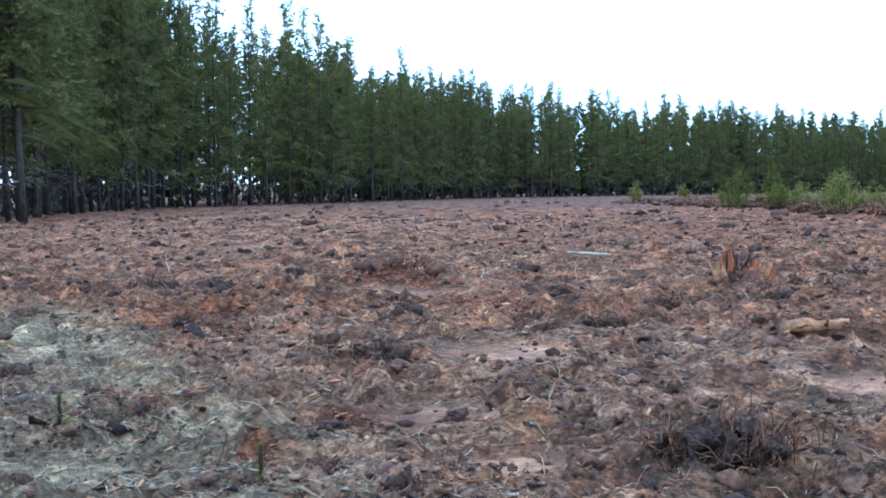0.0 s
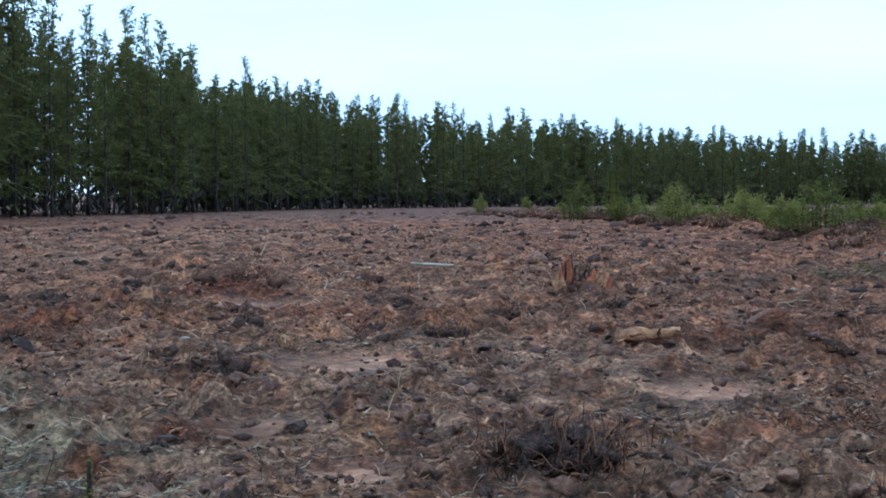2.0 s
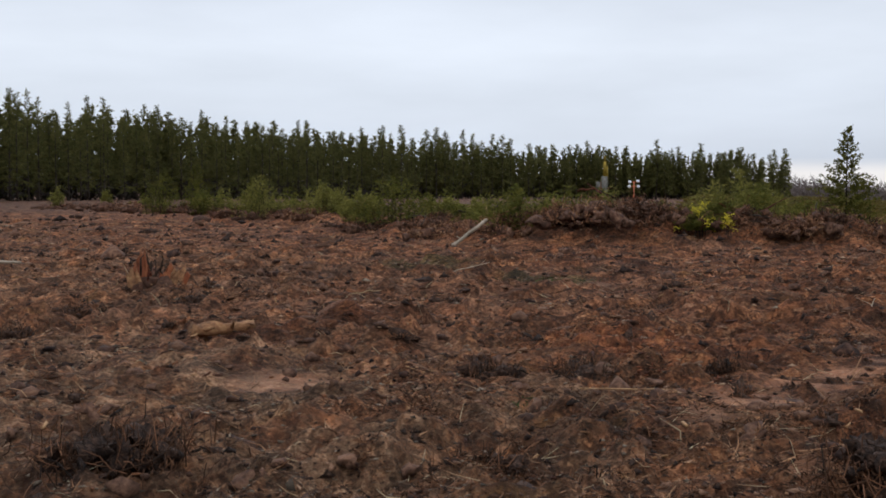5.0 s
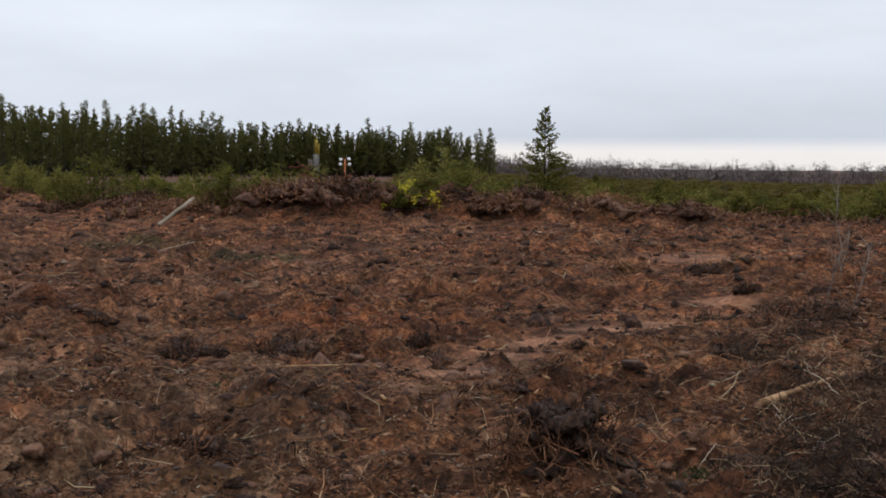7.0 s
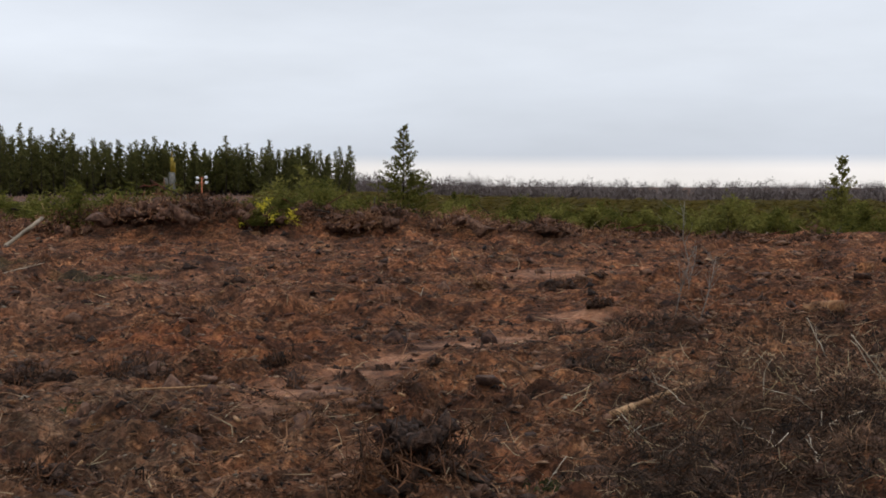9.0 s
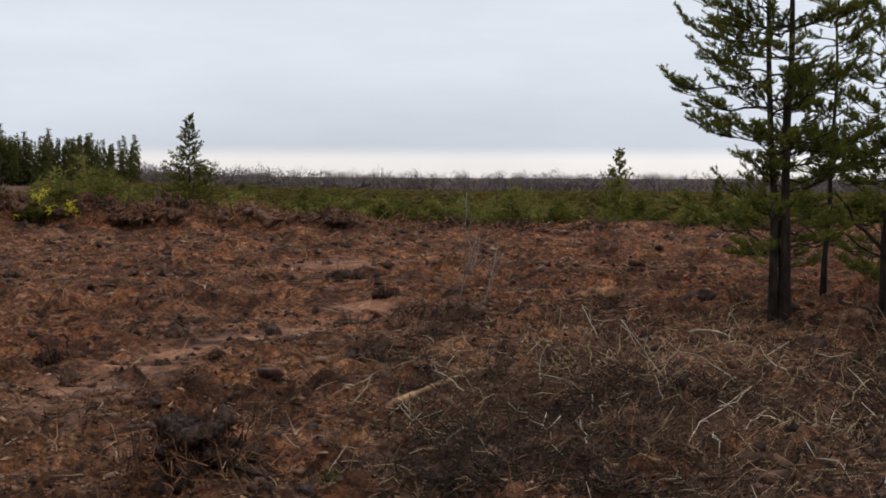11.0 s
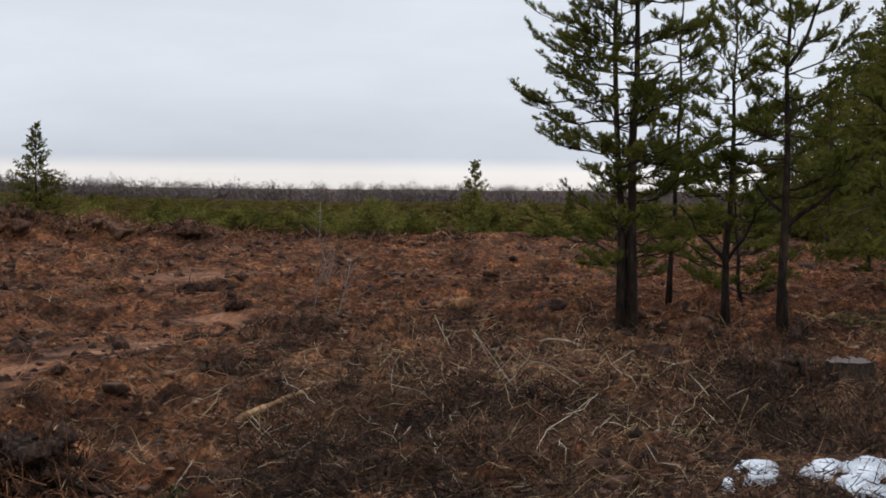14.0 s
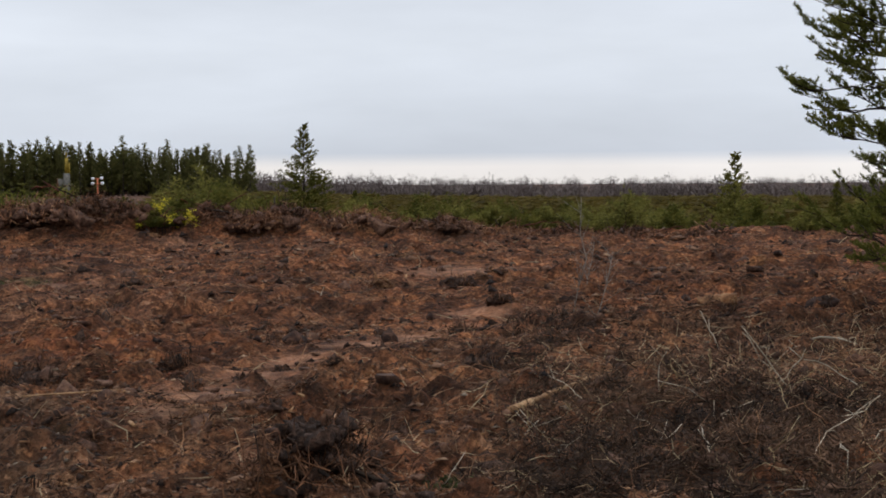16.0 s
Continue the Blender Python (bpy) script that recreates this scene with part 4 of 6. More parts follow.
def more_bushes():
    """Low bushes that fill the berm and the ground behind it."""
    r = rnd(480)
    stock = []
    for k in range(6):
        ob = bush(481 + k, 60 + k * 3, 30, 1.5, 1.0, NEEDLE_LIGHT if k % 2 else NEEDLE_BUSH, "low green bush among slash and dead grass", None, 24, 40, 0.16)
        stock.append(ob)
    spots = []
    for i in range(95):
        k = r.uniform(0.3, len(BERM) - 1.01)
        p = BERM[int(k)] + (BERM[int(k) + 1] - BERM[int(k)]) * (k % 1)
        far = p[:2] / np.hypot(p[0], p[1]) * r.uniform(0.8, 4.5)
        spots.append((p[0] + far[0], p[1] + far[1], r.uniform(0.45, 0.95) * np.interp(k, [0, 6, 9, 12], [1.0, 1.1, 0.9, 0.55])))
    for i in range(85):
        a, d = radians(r.uniform(44, 80)), 36 * math.exp(r.uniform(0, 0.6))
        spots.append((d * math.sin(a), d * math.cos(a), r.uniform(0.35, 0.75) * (1 + (d - 36) / 60)))
    for i, (x, y, h) in enumerate(spots):
        az = math.degrees(math.atan2(x, y))
        if 33.4 < az < 36.2 and h > 0.6:
            h = 0.5
        ob = stock[i] if i < 6 else copy_thing(stock[r.randint(6)], Matrix.Identity(4))
        w = h * r.uniform(0.9, 1.6)
        ob.matrix_basis = Matrix.Translation((x, y, floor_at(x, y) - 0.03)) @ Matrix.Rotation(r.uniform(0, 6.28), 4, "Z") @ Matrix.Diagonal((w, w, h, 1))


more_bushes()


def build_plantation():
    """Wide young plantation behind the clearing."""
    stock = []
    for k in range(5):
        _, leaves = bush_soups(500 + k, 1.0, 1.0, 11, 11, 0.30)
        stock.append((np.concatenate(leaves.v), np.concatenate(leaves.f)))
    r = rnd(41)
    soup = Soup()
    for i in range(1700):
        a = r.uniform(38, 92)
        d = 41 * math.exp(r.uniform(0, 1) * math.log(430 / 41))
        if a < 46:
            d = max(d, 60)
        x, y = d * math.sin(radians(a)), d * math.cos(radians(a))
        if vnoise2(np.array([x * 0.13]), np.array([y * 0.13]), 5)[0] < 0.30 and d < 90:
            continue
        v, f = stock[r.randint(5)]
        h = np.interp(d, [40, 60, 100, 200, 430], [0.6, 0.74, 0.95, 1.5, 2.4]) * r.uniform(0.55, 1.12)
        w = h * r.uniform(2.0, 3.4) * (1 + d / 400)
        soup.add(v * (w, w, h) + (x, y, float(land(x, y)) - 0.05), f)
    mesh_thing("young_plantation", soup, THICKET, "dense low young pine plantation, dull green", "plantation", kind="stuff")


build_plantation()


def small_spruce(name, seed, x, y, h, w, label, mat, branches, sprays, size):
    ob = tree_thing(name, seed, label, mat=mat, bark=DARKBARK, h=h, crown_from=0.03, width=w, branches=branches, sprays=sprays, narrow=0.72, size=size, fat=1.7, droop=0.12, crowd=1.2)
    ob.location = (x, y, floor_at(x, y) - 0.03)
    return ob


small_spruce("young_spruce", 610, 34.7, 34.9, 3.7, 1.9, "lone young dark green spruce standing above the slash", NEEDLE_BUSH, 200, 66, 0.29)
small_spruce("young_pine", 611, 39.25, 18.55, 2.5, 1.5, "small pale green young pine behind the clearing", NEEDLE_LIGHT, 130, 44, 0.34)
for i, (x, y, h, w) in enumerate(((36.8, 12.5, 1.6, 0.8), (39.5, 12.0, 1.4, 0.8), (38.0, 14.5, 1.5, 0.7), (17.8, 65.0, 2.6, 1.0), (18.4, 68.5, 2.4, 0.9), (36.5, 33.8, 1.3, 0.7), (20.0, 63, 2.0, 0.8))):
    small_spruce("young_pine", 620 + i, x, y, h, w, "knee to head high young pine among low bushes", NEEDLE_BUSH, 80, 26, 0.4)
for i in range(40):
    r = rnd(650 + i)
    a, d = radians(np.interp(i, [0, 39], [78.5, 104])), r.uniform(36, 52)
    ob = tree_thing("conifer", 660 + i, "dark conifer of the small wood beyond the near pines", group="conifers beyond the near pines", h=r.uniform(6.0, 8.0) if i > 5 else 2.6 + 0.75 * i, crown_from=0.14,
                    width=1.7, branches=100, sprays=34, dead=8, narrow=1.3, size=0.55, fat=1.1)
    x, y = d * math.sin(a), d * math.cos(a)
    ob.location = (x, y, floor_at(x, y) - 0.05)


for i, (a, d, h, w) in enumerate(((84.2, 21, 5.6, 1.7), (82.3, 25, 4.6, 1.5), (80.6, 31, 4.0, 1.3), (86.5, 19, 6.0, 1.8), (83.2, 33, 6.4, 1.8))):
    ob = tree_thing("conifer", 720 + i, "dense dark green conifer beside the near pines", group="conifers beyond the near pines", mat=NEEDLE_BUSH, h=h, crown_from=0.06, width=w, branches=120, sprays=50, dead=4, narrow=1.2, size=0.45, fat=1.2)
    x, y = d * math.sin(radians(a)), d * math.cos(radians(a))
    ob.location = (x, y, floor_at(x, y) - 0.05)


# ---- the near pines ----
def shoot_block(p, d, n, length, needle, r):
    """Bottlebrush shoots: many narrow needles round each axis d from each p."""
    m = len(p)
    d = d / (np.linalg.norm(d, axis=1)[:, None] + 1e-9)
    u = r.uniform(0.0, 1.0, (m, n, 1))
    o = p[:, None] + d[:, None] * u * length
    away = r.normal(0, 1, (m, n, 3))
    away -= (away * d[:, None]).sum(-1, keepdims=True) * d[:, None]
    away /= np.linalg.norm(away, axis=-1, keepdims=True) + 1e-9
    way = away * 0.8 + d[:, None] * 0.75
    way /= np.linalg.norm(way, axis=-1, keepdims=True)
    side = np.cross(way, r.normal(0, 1, (m, n, 3)))
    side /= np.linalg.norm(side, axis=-1, keepdims=True) + 1e-9
    ln = needle * r.uniform(0.7, 1.2, (m, n, 1))
    v = np.stack([o - side * 0.0065, o + side * 0.0065, o + way * ln], 2)
    return v.reshape(-1, 3), np.arange(m * n * 3).reshape(-1, 3)


def near_pine(seed, x, y, h, stems, limbs_from, reach, limbs, label, fork=None, shoots=1.0):
    """A pine with one or more stems, limbs, twigs and needle shoots."""
    r = rnd(seed)
    foot = np.array([x, y, floor_at(x, y) - 0.04])
    ob = tagged(new("pine_tree"), label, "tree", "near pines")
    needles = Soup()
    pts, dirs = [], []
    for sx, sy, lx, ly, hh, rad in stems:
        s = np.linspace(0, 1, 9)
        line = np.stack([sx + lx * s + r.normal(0, 0.018, 9), sy + ly * s + r.normal(0, 0.018, 9), s * hh], -1)
        line[0] = (sx, sy, 0)
        wood = Soup()
        rr = rad * (1 - s) ** 1.05 + 0.006
        rr[0] *= 1.3
        wood.add(*tube(line, rr, 9))
        n_l = int(limbs * hh / h)
        for i in range(n_l):
            whorls = 10
            q = limbs_from + (0.985 - limbs_from) * ((int(i * whorls / n_l) + 0.5 + r.normal(0, 0.12)) / whorls) ** 0.92
            z = q * hh
            p = np.array([np.interp(z, line[:, 2], line[:, k]) for k in range(3)])
            prof = (1 - q) / (1 - limbs_from)
            ln = reach * (0.16 + 0.84 * prof ** 0.7) * r.uniform(0.55, 1.1)
            if q < limbs_from + 0.12:
                ln *= 0.8
            a = r.uniform(0, 6.283)
            up = r.uniform(-0.12, 0.42) + 0.5 * (1 - prof) ** 1.5
            end = p + np.array([math.cos(a), math.sin(a), up]) * ln
            limb = bend(p, end, -0.05 * ln, 6, r, 0.035 * ln)
            limb[-1, 2] += 0.08 * ln
            limbwood = Soup()
            limbwood.add(*tube(limb, np.linspace(0.005 + 0.008 * ln, 0.003, 6), 4, False))
            for k in range(max(4, int(12 * ln))):
                u = r.uniform(0.28, 1.0)
                b = np.array([np.interp(u, np.linspace(0, 1, 6), limb[:, c]) for c in range(3)])
                fwd = (end - p) / ln
                side = np.cross(fwd, (0, 0, 1)) * r.choice([-1, 1])
                tl = ln * r.uniform(0.14, 0.38) * (1.15 - 0.6 * u) + 0.06
                td = fwd * r.uniform(0.4, 1.0) + side * r.uniform(0.3, 0.9) + np.array([0, 0, r.uniform(-0.05, 0.5)])
                td /= np.linalg.norm(td)
                e = b + td * tl
                limbwood.add(*tube([b, (b + e) / 2 + (0, 0, -0.01), e], [0.006, 0.005, 0.003], 3, False))
                for c in range(max(3, int(tl / 0.048 * shoots))):
                    o = b + td * tl * r.uniform(0.25, 1.0)
                    pts.append(o)
                    dirs.append(td * 0.8 + r.normal(0, 0.4, 3) + (0, 0, 0.5))
                pts.append(e)
                dirs.append(td + (0, 0, 0.3))
            part("limb", limbwood, DARKBARK, ob)
        for z in np.linspace(0.9, 1.0, 8):
            p = np.array([np.interp(z * hh, line[:, 2], line[:, k]) for k in range(3)])
            pts.append(p)
            dirs.append(r.normal(0, 0.5, 3) + (0, 0, 1))
        part("trunk", wood, DARKBARK, ob)
    if fork:
        for q0, (dx, dy, dz), rad in fork:
            forks = Soup()
            p = np.array([stems[0][0] + stems[0][2] * q0 / stems[0][4], stems[0][1] + stems[0][3] * q0 / stems[0][4], q0])
            forks.add(*tube(bend(p, p + (dx, dy, dz), -0.05, 6, r, 0.02), np.linspace(rad, rad * 0.35, 6), 6, False))
            part("fork", forks, DARKBARK, ob)
    needles.add(*shoot_block(np.array(pts), np.array(dirs), 26, 0.10, 0.038, r))
    part("needles", needles, NEEDLE_PINE, ob)
    ob.location = foot
    return ob


near_pine(700, 12.83, 4.27, 5.6, [(0.0, 0.055, -0.05, 0.10, 5.4, 0.045), (0.03, -0.05, 0.02, 0.02, 5.7, 0.054), (0.06, 0.0, 0.05, 0.02, 2.6, 0.022)], 0.31, 1.2, 50,
          "double-stemmed pine with dark trunks and spreading green limbs")
near_pine(701, 15.93, 4.7, 4.6, [(0, 0, 0.0, -0.15, 4.6, 0.034)], 0.22, 0.85, 40, "slender pine with a thin leaning trunk")
near_pine(702, 15.11, 3.75, 4.05, [(0, 0, 0.1, -0.05, 4.05, 0.05)], 0.31, 1.05, 46, "small forked pine with a bare leading shoot", shoots=1.15,
          fork=[(0.85, (0.1, 0.62, 0.7), 0.03), (0.9, (0.05, -0.45, 0.75), 0.028), (0.8, (-0.2, 0.5, 0.35), 0.02)])
near_pine(703, 13.81, 2.81, 4.5, [(0, 0, 0.05, 0.0, 4.5, 0.052)], 0.29, 1.15, 50, "pine with rising forked limbs beside a stump", shoots=1.15,
          fork=[(1.15, (0.1, -0.85, 0.85), 0.035), (1.3, (0.0, 0.5, 0.5), 0.025), (2.9, (0.0, -0.45, 0.95), 0.025)])
near_pine(704, 13.9, 1.2, 4.4, [(0, 0, 0.0, 0.0, 4.4, 0.07)], 0.2, 1.2, 50, "full green pine beyond the stump", shoots=1.15)
near_pine(705, 17.8, 4.2, 2.0, [(0, 0, 0.0, 0.1, 2.0, 0.035)], 0.08, 0.95, 36, "low bushy young pine behind the taller ones")
near_pine(706, 18.6, 6.2, 1.9, [(0, 0, 0.0, 0.1, 1.9, 0.03)], 0.08, 0.9, 30, "low bushy young pine behind the taller ones")


# ---- slash piles along the berm ----
def slash_pile(seed, x, y, w, h, label, limbs=5, red=False):
    r = rnd(seed)
    w, h = w * 1.35, h * 1.15
    z0 = floor_at(x, y) - 0.08
    ob = tagged(new("slash_pile"), label, "slash pile", "slash piles on the berm")
    for i in range(34):
        heap = Soup()
        a, q = r.uniform(0, 6.28), r.uniform(0, 0.62)
        s = r.uniform(0.02, 0.075) * w
        v, f = lump(r, (s * r.uniform(0.8, 1.5), s * r.uniform(0.6, 1.2), s * 0.8), 1.2, 2)
        heap.add(v + (math.cos(a) * q * w, math.sin(a) * q * w, h * 0.42 * (1 - q * 1.3) * r.uniform(0.2, 1.1)), f)
        part("clod", heap, (HEAP, CLOD, REDSOIL)[r.randint(3)], ob)
    roots = Soup()
    for i in range(46):
        a, q = r.uniform(0, 6.28), r.uniform(0, 0.6)
        b = np.array([math.cos(a) * q * w, math.sin(a) * q * w, r.uniform(0.1, 0.75) * h * (1.1 - q)])
        ln = r.uniform(0.1, 0.42)
        d = r.normal(0, 1, 3) * (1, 1, 0.6) + (0, 0, 0.35)
        d /= np.linalg.norm(d)
        t = r.uniform(0.006, 0.016)
        roots.add(*tube(bend(b, b + d * ln, r.normal(0, 0.06), 3, r, 0.02), [t, t * 0.8, t * 0.4], 3, False))
    m = 1300
    a, q = r.uniform(0, 6.28, m), r.uniform(0, 0.62, m)
    b = np.stack([np.cos(a) * q * w, np.sin(a) * q * w, r.uniform(0, 0.6, m) * h * (1.1 - q)], -1)
    roots.add(*blade_block(b, r.normal(0, 1, (m, 3)) + [[0, 0, 0.3]], r.uniform(0.06, 0.22, m), r.uniform(0.008, 0.022, m), r))
    part("root_tangle", roots, FIBRE if red else SOD, ob, kind="stuff")
    for i in range(limbs):
        a, q = r.uniform(0, 6.28), r.uniform(0, 0.4)
        b = np.array([math.cos(a) * q * w, math.sin(a) * q * w, r.uniform(0.1, 0.7) * h])
        ln, w2 = r.uniform(0.3, 0.8), r.uniform(0, 6.28)
        d = np.array([math.cos(w2), math.sin(w2), r.uniform(-0.2, 0.55)])
        t = r.uniform(0.012, 0.028)
        s = Soup()
        s.add(*tube(bend(b, b + d / np.linalg.norm(d) * ln, r.normal(0, 0.03), 5, r, 0.012), np.linspace(t, t * 0.5, 5), 5))
        part("limb", s, (BARK, TORNWOOD, ORANGEWOOD, REDWOOD, DARKBARK, DARKBARK)[r.randint(6)], ob)
    ob.location = (x, y, z0)
    return ob


PILES = [(18.5, 33.0, 1.7, 0.9, 1), (20.3, 30.4, 2.2, 1.15, 1), (22.0, 29.1, 1.7, 0.5, 0), (23.8, 27.9, 1.9, 0.7, 0), (25.4, 26.4, 2.0, 0.85, 0), (26.9, 24.6, 1.9, 0.8, 1), (28.2, 22.6, 1.5, 0.55, 0),
         (30.6, 19.8, 1.4, 0.5, 0), (33.2, 16.6, 1.3, 0.4, 0), (18.4, 37.0, 1.6, 0.7, 0), (18.2, 42.0, 1.6, 0.6, 0), (18.0, 47.5, 1.8, 0.6, 1), (18.2, 55.0, 2.0, 0.6, 0), (18.0, 63.0, 2.0, 0.6, 0),
         (18.0, 74.0, 2.6, 0.6, 0), (17.6, 88.0, 3.0, 0.7, 0), (16.5, 98.0, 3.0, 0.7, 0), (36.0, 12.0, 1.3, 0.4, 0), (24.6, 26.2, 1.4, 0.6, 1), (17.4, 34.6, 1.6, 0.6, 1), (19.6, 31.6, 1.6, 0.8, 0), (21.2, 29.6, 1.5, 0.7, 0), (29.4, 21.2, 1.4, 0.45, 1), (31.8, 18.2, 1.3, 0.4, 0), (18.3, 51.0, 1.8, 0.6, 0), (18.2, 59.0, 2.0, 0.6, 1), (18.0, 68.5, 2.2, 0.6, 0), (17.8, 81.0, 2.6, 0.7, 1)]
for i, (x, y, w, h, red) in enumerate(PILES):
    near = 0.945 if 30 < math.hypot(x, y) < 46 else 1.0
    x, y = x * near, y * near
    slash_pile(800 + i, x, y, w, h, "heap of bulldozed reddish soil, roots and broken limbs" if red else "heap of dark soil, torn roots and broken limbs", red=bool(red))


# ---- logs, stumps and root clumps ----
def log(seed, p, q, rad, mat, label, taper=0.8, name="log", category="log", stubs=0, sag=0.0):
    r = rnd(seed)
    s = Soup()
    n = 9
    line = bend(p, q, sag, n, r, rad * 0.12)
    rr = np.linspace(rad, rad * taper, n) * r.uniform(0.94, 1.06, n)
    v, f = tube(line, rr, 12)
    v = v + (vnoise3(v * 14 + seed) - 0.5)[:, None] * rad * 0.8
    s.add(v, f)
    for i in range(stubs):
        k = r.randint(1, n - 1)
        d = r.normal(0, 1, 3) + (0, 0, 0.6)
        d /= np.linalg.norm(d)
        s.add(*tube([line[k], line[k] + d * rad * r.uniform(2.5, 5)], [rad * 0.4, rad * 0.15], 5))
    return mesh_thing(name, s, mat, label, category)


gz = floor_at


def rest(ax, ay, bx, by, up):
    """Height at which a straight log lies on the bumps between two places."""
    s = np.linspace(0, 1, 9)
    return float(height(ax + (bx - ax) * s, ay + (by - ay) * s).max()) + up


log(1, (15.15, 29.7, gz(15.15, 29.7) + 0.03), (16.15, 29.6, gz(15.15, 29.7) + 0.74), 0.055, PALEWOOD, "pale barkless log leaning on the slash berm", stubs=3)
log(2, (2.46, 24.5, rest(2.46, 24.5, 3.25, 24.1, 0.02)), (3.25, 24.1, rest(2.46, 24.5, 3.25, 24.1, 0.0)), 0.032, PALEWOOD, "short whitish peeled log lying on the soil", stubs=1)
log(3, (3.47, 12.75, rest(3.47, 12.75, 4.22, 12.95, 0.0)), (4.22, 12.95, rest(3.47, 12.75, 4.22, 12.95, 0.01)), 0.075, TORNWOOD, "torn orange-brown log half sunk in soil", 0.7, stubs=3)
log(4, (7.28, 5.25, rest(7.28, 5.25, 8.0, 5.38, 0.02)), (8.75, 5.5, rest(8.0, 5.38, 8.75, 5.5, 0.0)), 0.026, ORANGEWOOD, "split yellowish broken branch lying across twigs", 0.6, "fallen_branch", "branch", 2)
log(5, (1.17, 25.5, gz(1.17, 25.5) + 0.03), (1.72, 25.4, gz(1.72, 25.4) + 0.03), 0.035, ORANGEWOOD, "yellow broken branch on churned soil", 0.7, "fallen_branch", "branch", 1)
log(6, (11.75, 5.0, gz(11.75, 5.0) + 0.03), (11.55, 4.2, gz(11.55, 4.2) + 0.03), 0.014, PALEWOOD, "pale bent dead branch on twiggy ground", 0.5, "fallen_branch", "branch", 2, 0.1)
log(7, (5.25, 8.15, gz(5.25, 8.15) + 0.03), (5.95, 7.9, gz(5.95, 7.9) + 0.03), 0.009, ORANGEWOOD, "thin straw-coloured stick lying on soil", 0.7, "stick", "stick")
log(8, (10.1, 8.4, gz(10.1, 8.4) + 0.03), (10.7, 7.95, gz(10.7, 7.95) + 0.04), 0.018, BARK, "thin grey-brown stick on reddish soil", 0.7, "stick", "stick")

log(9, (14.75, 7.55, gz(14.75, 7.55) + 0.06), (14.95, 7.1, gz(14.95, 7.1) + 0.07), 0.085, TORNWOOD, "short tan slab of torn wood on brown soil", 0.9)

def root_clump(seed, x, y, w, h, wood, soil, label, spikes=16, name="root_clump", mass=12):
    """An upturned knot of torn roots on a knob of earth."""
    r = rnd(seed)
    ob = tagged(new(name), label, "stump" if "stump" in name else "root clump")
    for i in range(9):
        knob = Soup()
        s = w * r.uniform(0.06, 0.15)
        v, f = lump(r, (s * 1.2, s * 0.9, min(s * 0.7, h * 0.45)), 1.1, 2)
        knob.add(v + (r.normal(0, w * 0.24), r.normal(0, w * 0.17), abs(r.normal(0, h * 0.14))), f)
        part("soil_knob", knob, soil, ob)
    if soil is PEAT:
        for k in range(mass):
            core = Soup()
            q = w * (r.uniform(0.06, 0.15) if mass < 20 else r.uniform(0.03, 0.085))
            v, f = lump(r, (q * 1.3, q, min(q, h * 0.4)), 1.3, 2)
            core.add(v + (r.normal(0, w * 0.2), r.normal(0, w * 0.14), h * r.uniform(0.0, 0.45 if mass < 20 else 0.8)), f)
            part("earth_crumb", core, soil, ob)
    for i in range(spikes):
        b = np.array([r.normal(0, w * 0.2), r.normal(0, w * 0.14), h * r.uniform(0.05, 0.4)])
        d = r.normal(0, 1, 3) * (1, 0.8, 0.5) + (0, 0, 0.55 if name == 'stump' else 0.1)
        d /= np.linalg.norm(d)
        t = r.uniform(0.008, 0.022) * (2.4 if name == "stump" else 0.7)
        s = Soup()
        s.add(*tube(bend(b, b + d * h * r.uniform(0.5, 1.1), r.normal(0, 0.05), 4, r, 0.02), [t, t * 0.9, t * 0.6, t * 0.15], 5))
        part("root", s, wood, ob)
    fine = Soup()
    for i in range(150 if mass < 20 else 420):
        b = np.array([r.normal(0, w * 0.3), r.normal(0, w * 0.22), h * r.uniform(0.0, 0.6)])
        d = r.normal(0, 1, 3) + (0, 0, 0.3)
        d /= np.linalg.norm(d)
        fine.add(*tube(bend(b, b + d * r.uniform(0.1, 0.4) * min(w, 0.7), r.normal(0, 0.04), 3, r, 0.01), [0.005, 0.004, 0.002], 3, False))
    part("fine_root_mat", fine, SOD, ob, kind="stuff")
    ob.location = (x, y, floor_at(x, y) - 0.04)
    return ob


root_clump(901, -0.88, 20.1, 1.15, 0.3, REDWOOD, REDSOIL, "low dark heap of roots on red soil", 12)
root_clump(902, 1.62, 7.36, 0.8, 0.14, DARKBARK, PEAT, "dark tangled root clump on bare soil", 8, mass=60)
root_clump(903, 4.9, 4.78, 0.62, 0.36, DARKBARK, PEAT, "black torn root clump beside a soil pit", 12, mass=80)
root_clump(904, 14.55, 12.95, 0.5, 0.26, TORNWOOD, CLOD, "small broken stump with a split yellow stub", 6, "stump")
root_clump(905, 2.67, 15.86, 0.55, 0.2, DARKBARK, PEAT, "dark low root clump", 10)
root_clump(906, 13.05, 9.5, 0.35, 0.2, DARKBARK, PEAT, "dark knob of roots and earth", 8)
root_clump(907, 7.25, 14.3, 0.5, 0.16, DARKBARK, PEAT, "dark low root clump", 8)
root_clump(908, 9.96, 13.36, 0.5, 0.18, DARKBARK, PEAT, "dark low root clump", 8)
root_clump(909, -3.2, 17.9, 0.95, 0.17, DARKBARK, PEAT, "long dark ridge of roots and soil", 12)
root_clump(910, 6.6, 22.0, 0.6, 0.2, DARKBARK, PEAT, "dark low root clump", 8)
root_clump(911, 2.0, 19.5, 0.3, 0.2, DARKBARK, PEAT, "small dark stub of roots", 6)
root_clump(912, -0.6, 11.5, 0.5, 0.2, DARKBARK, PEAT, "dark knob of earth and roots", 8)


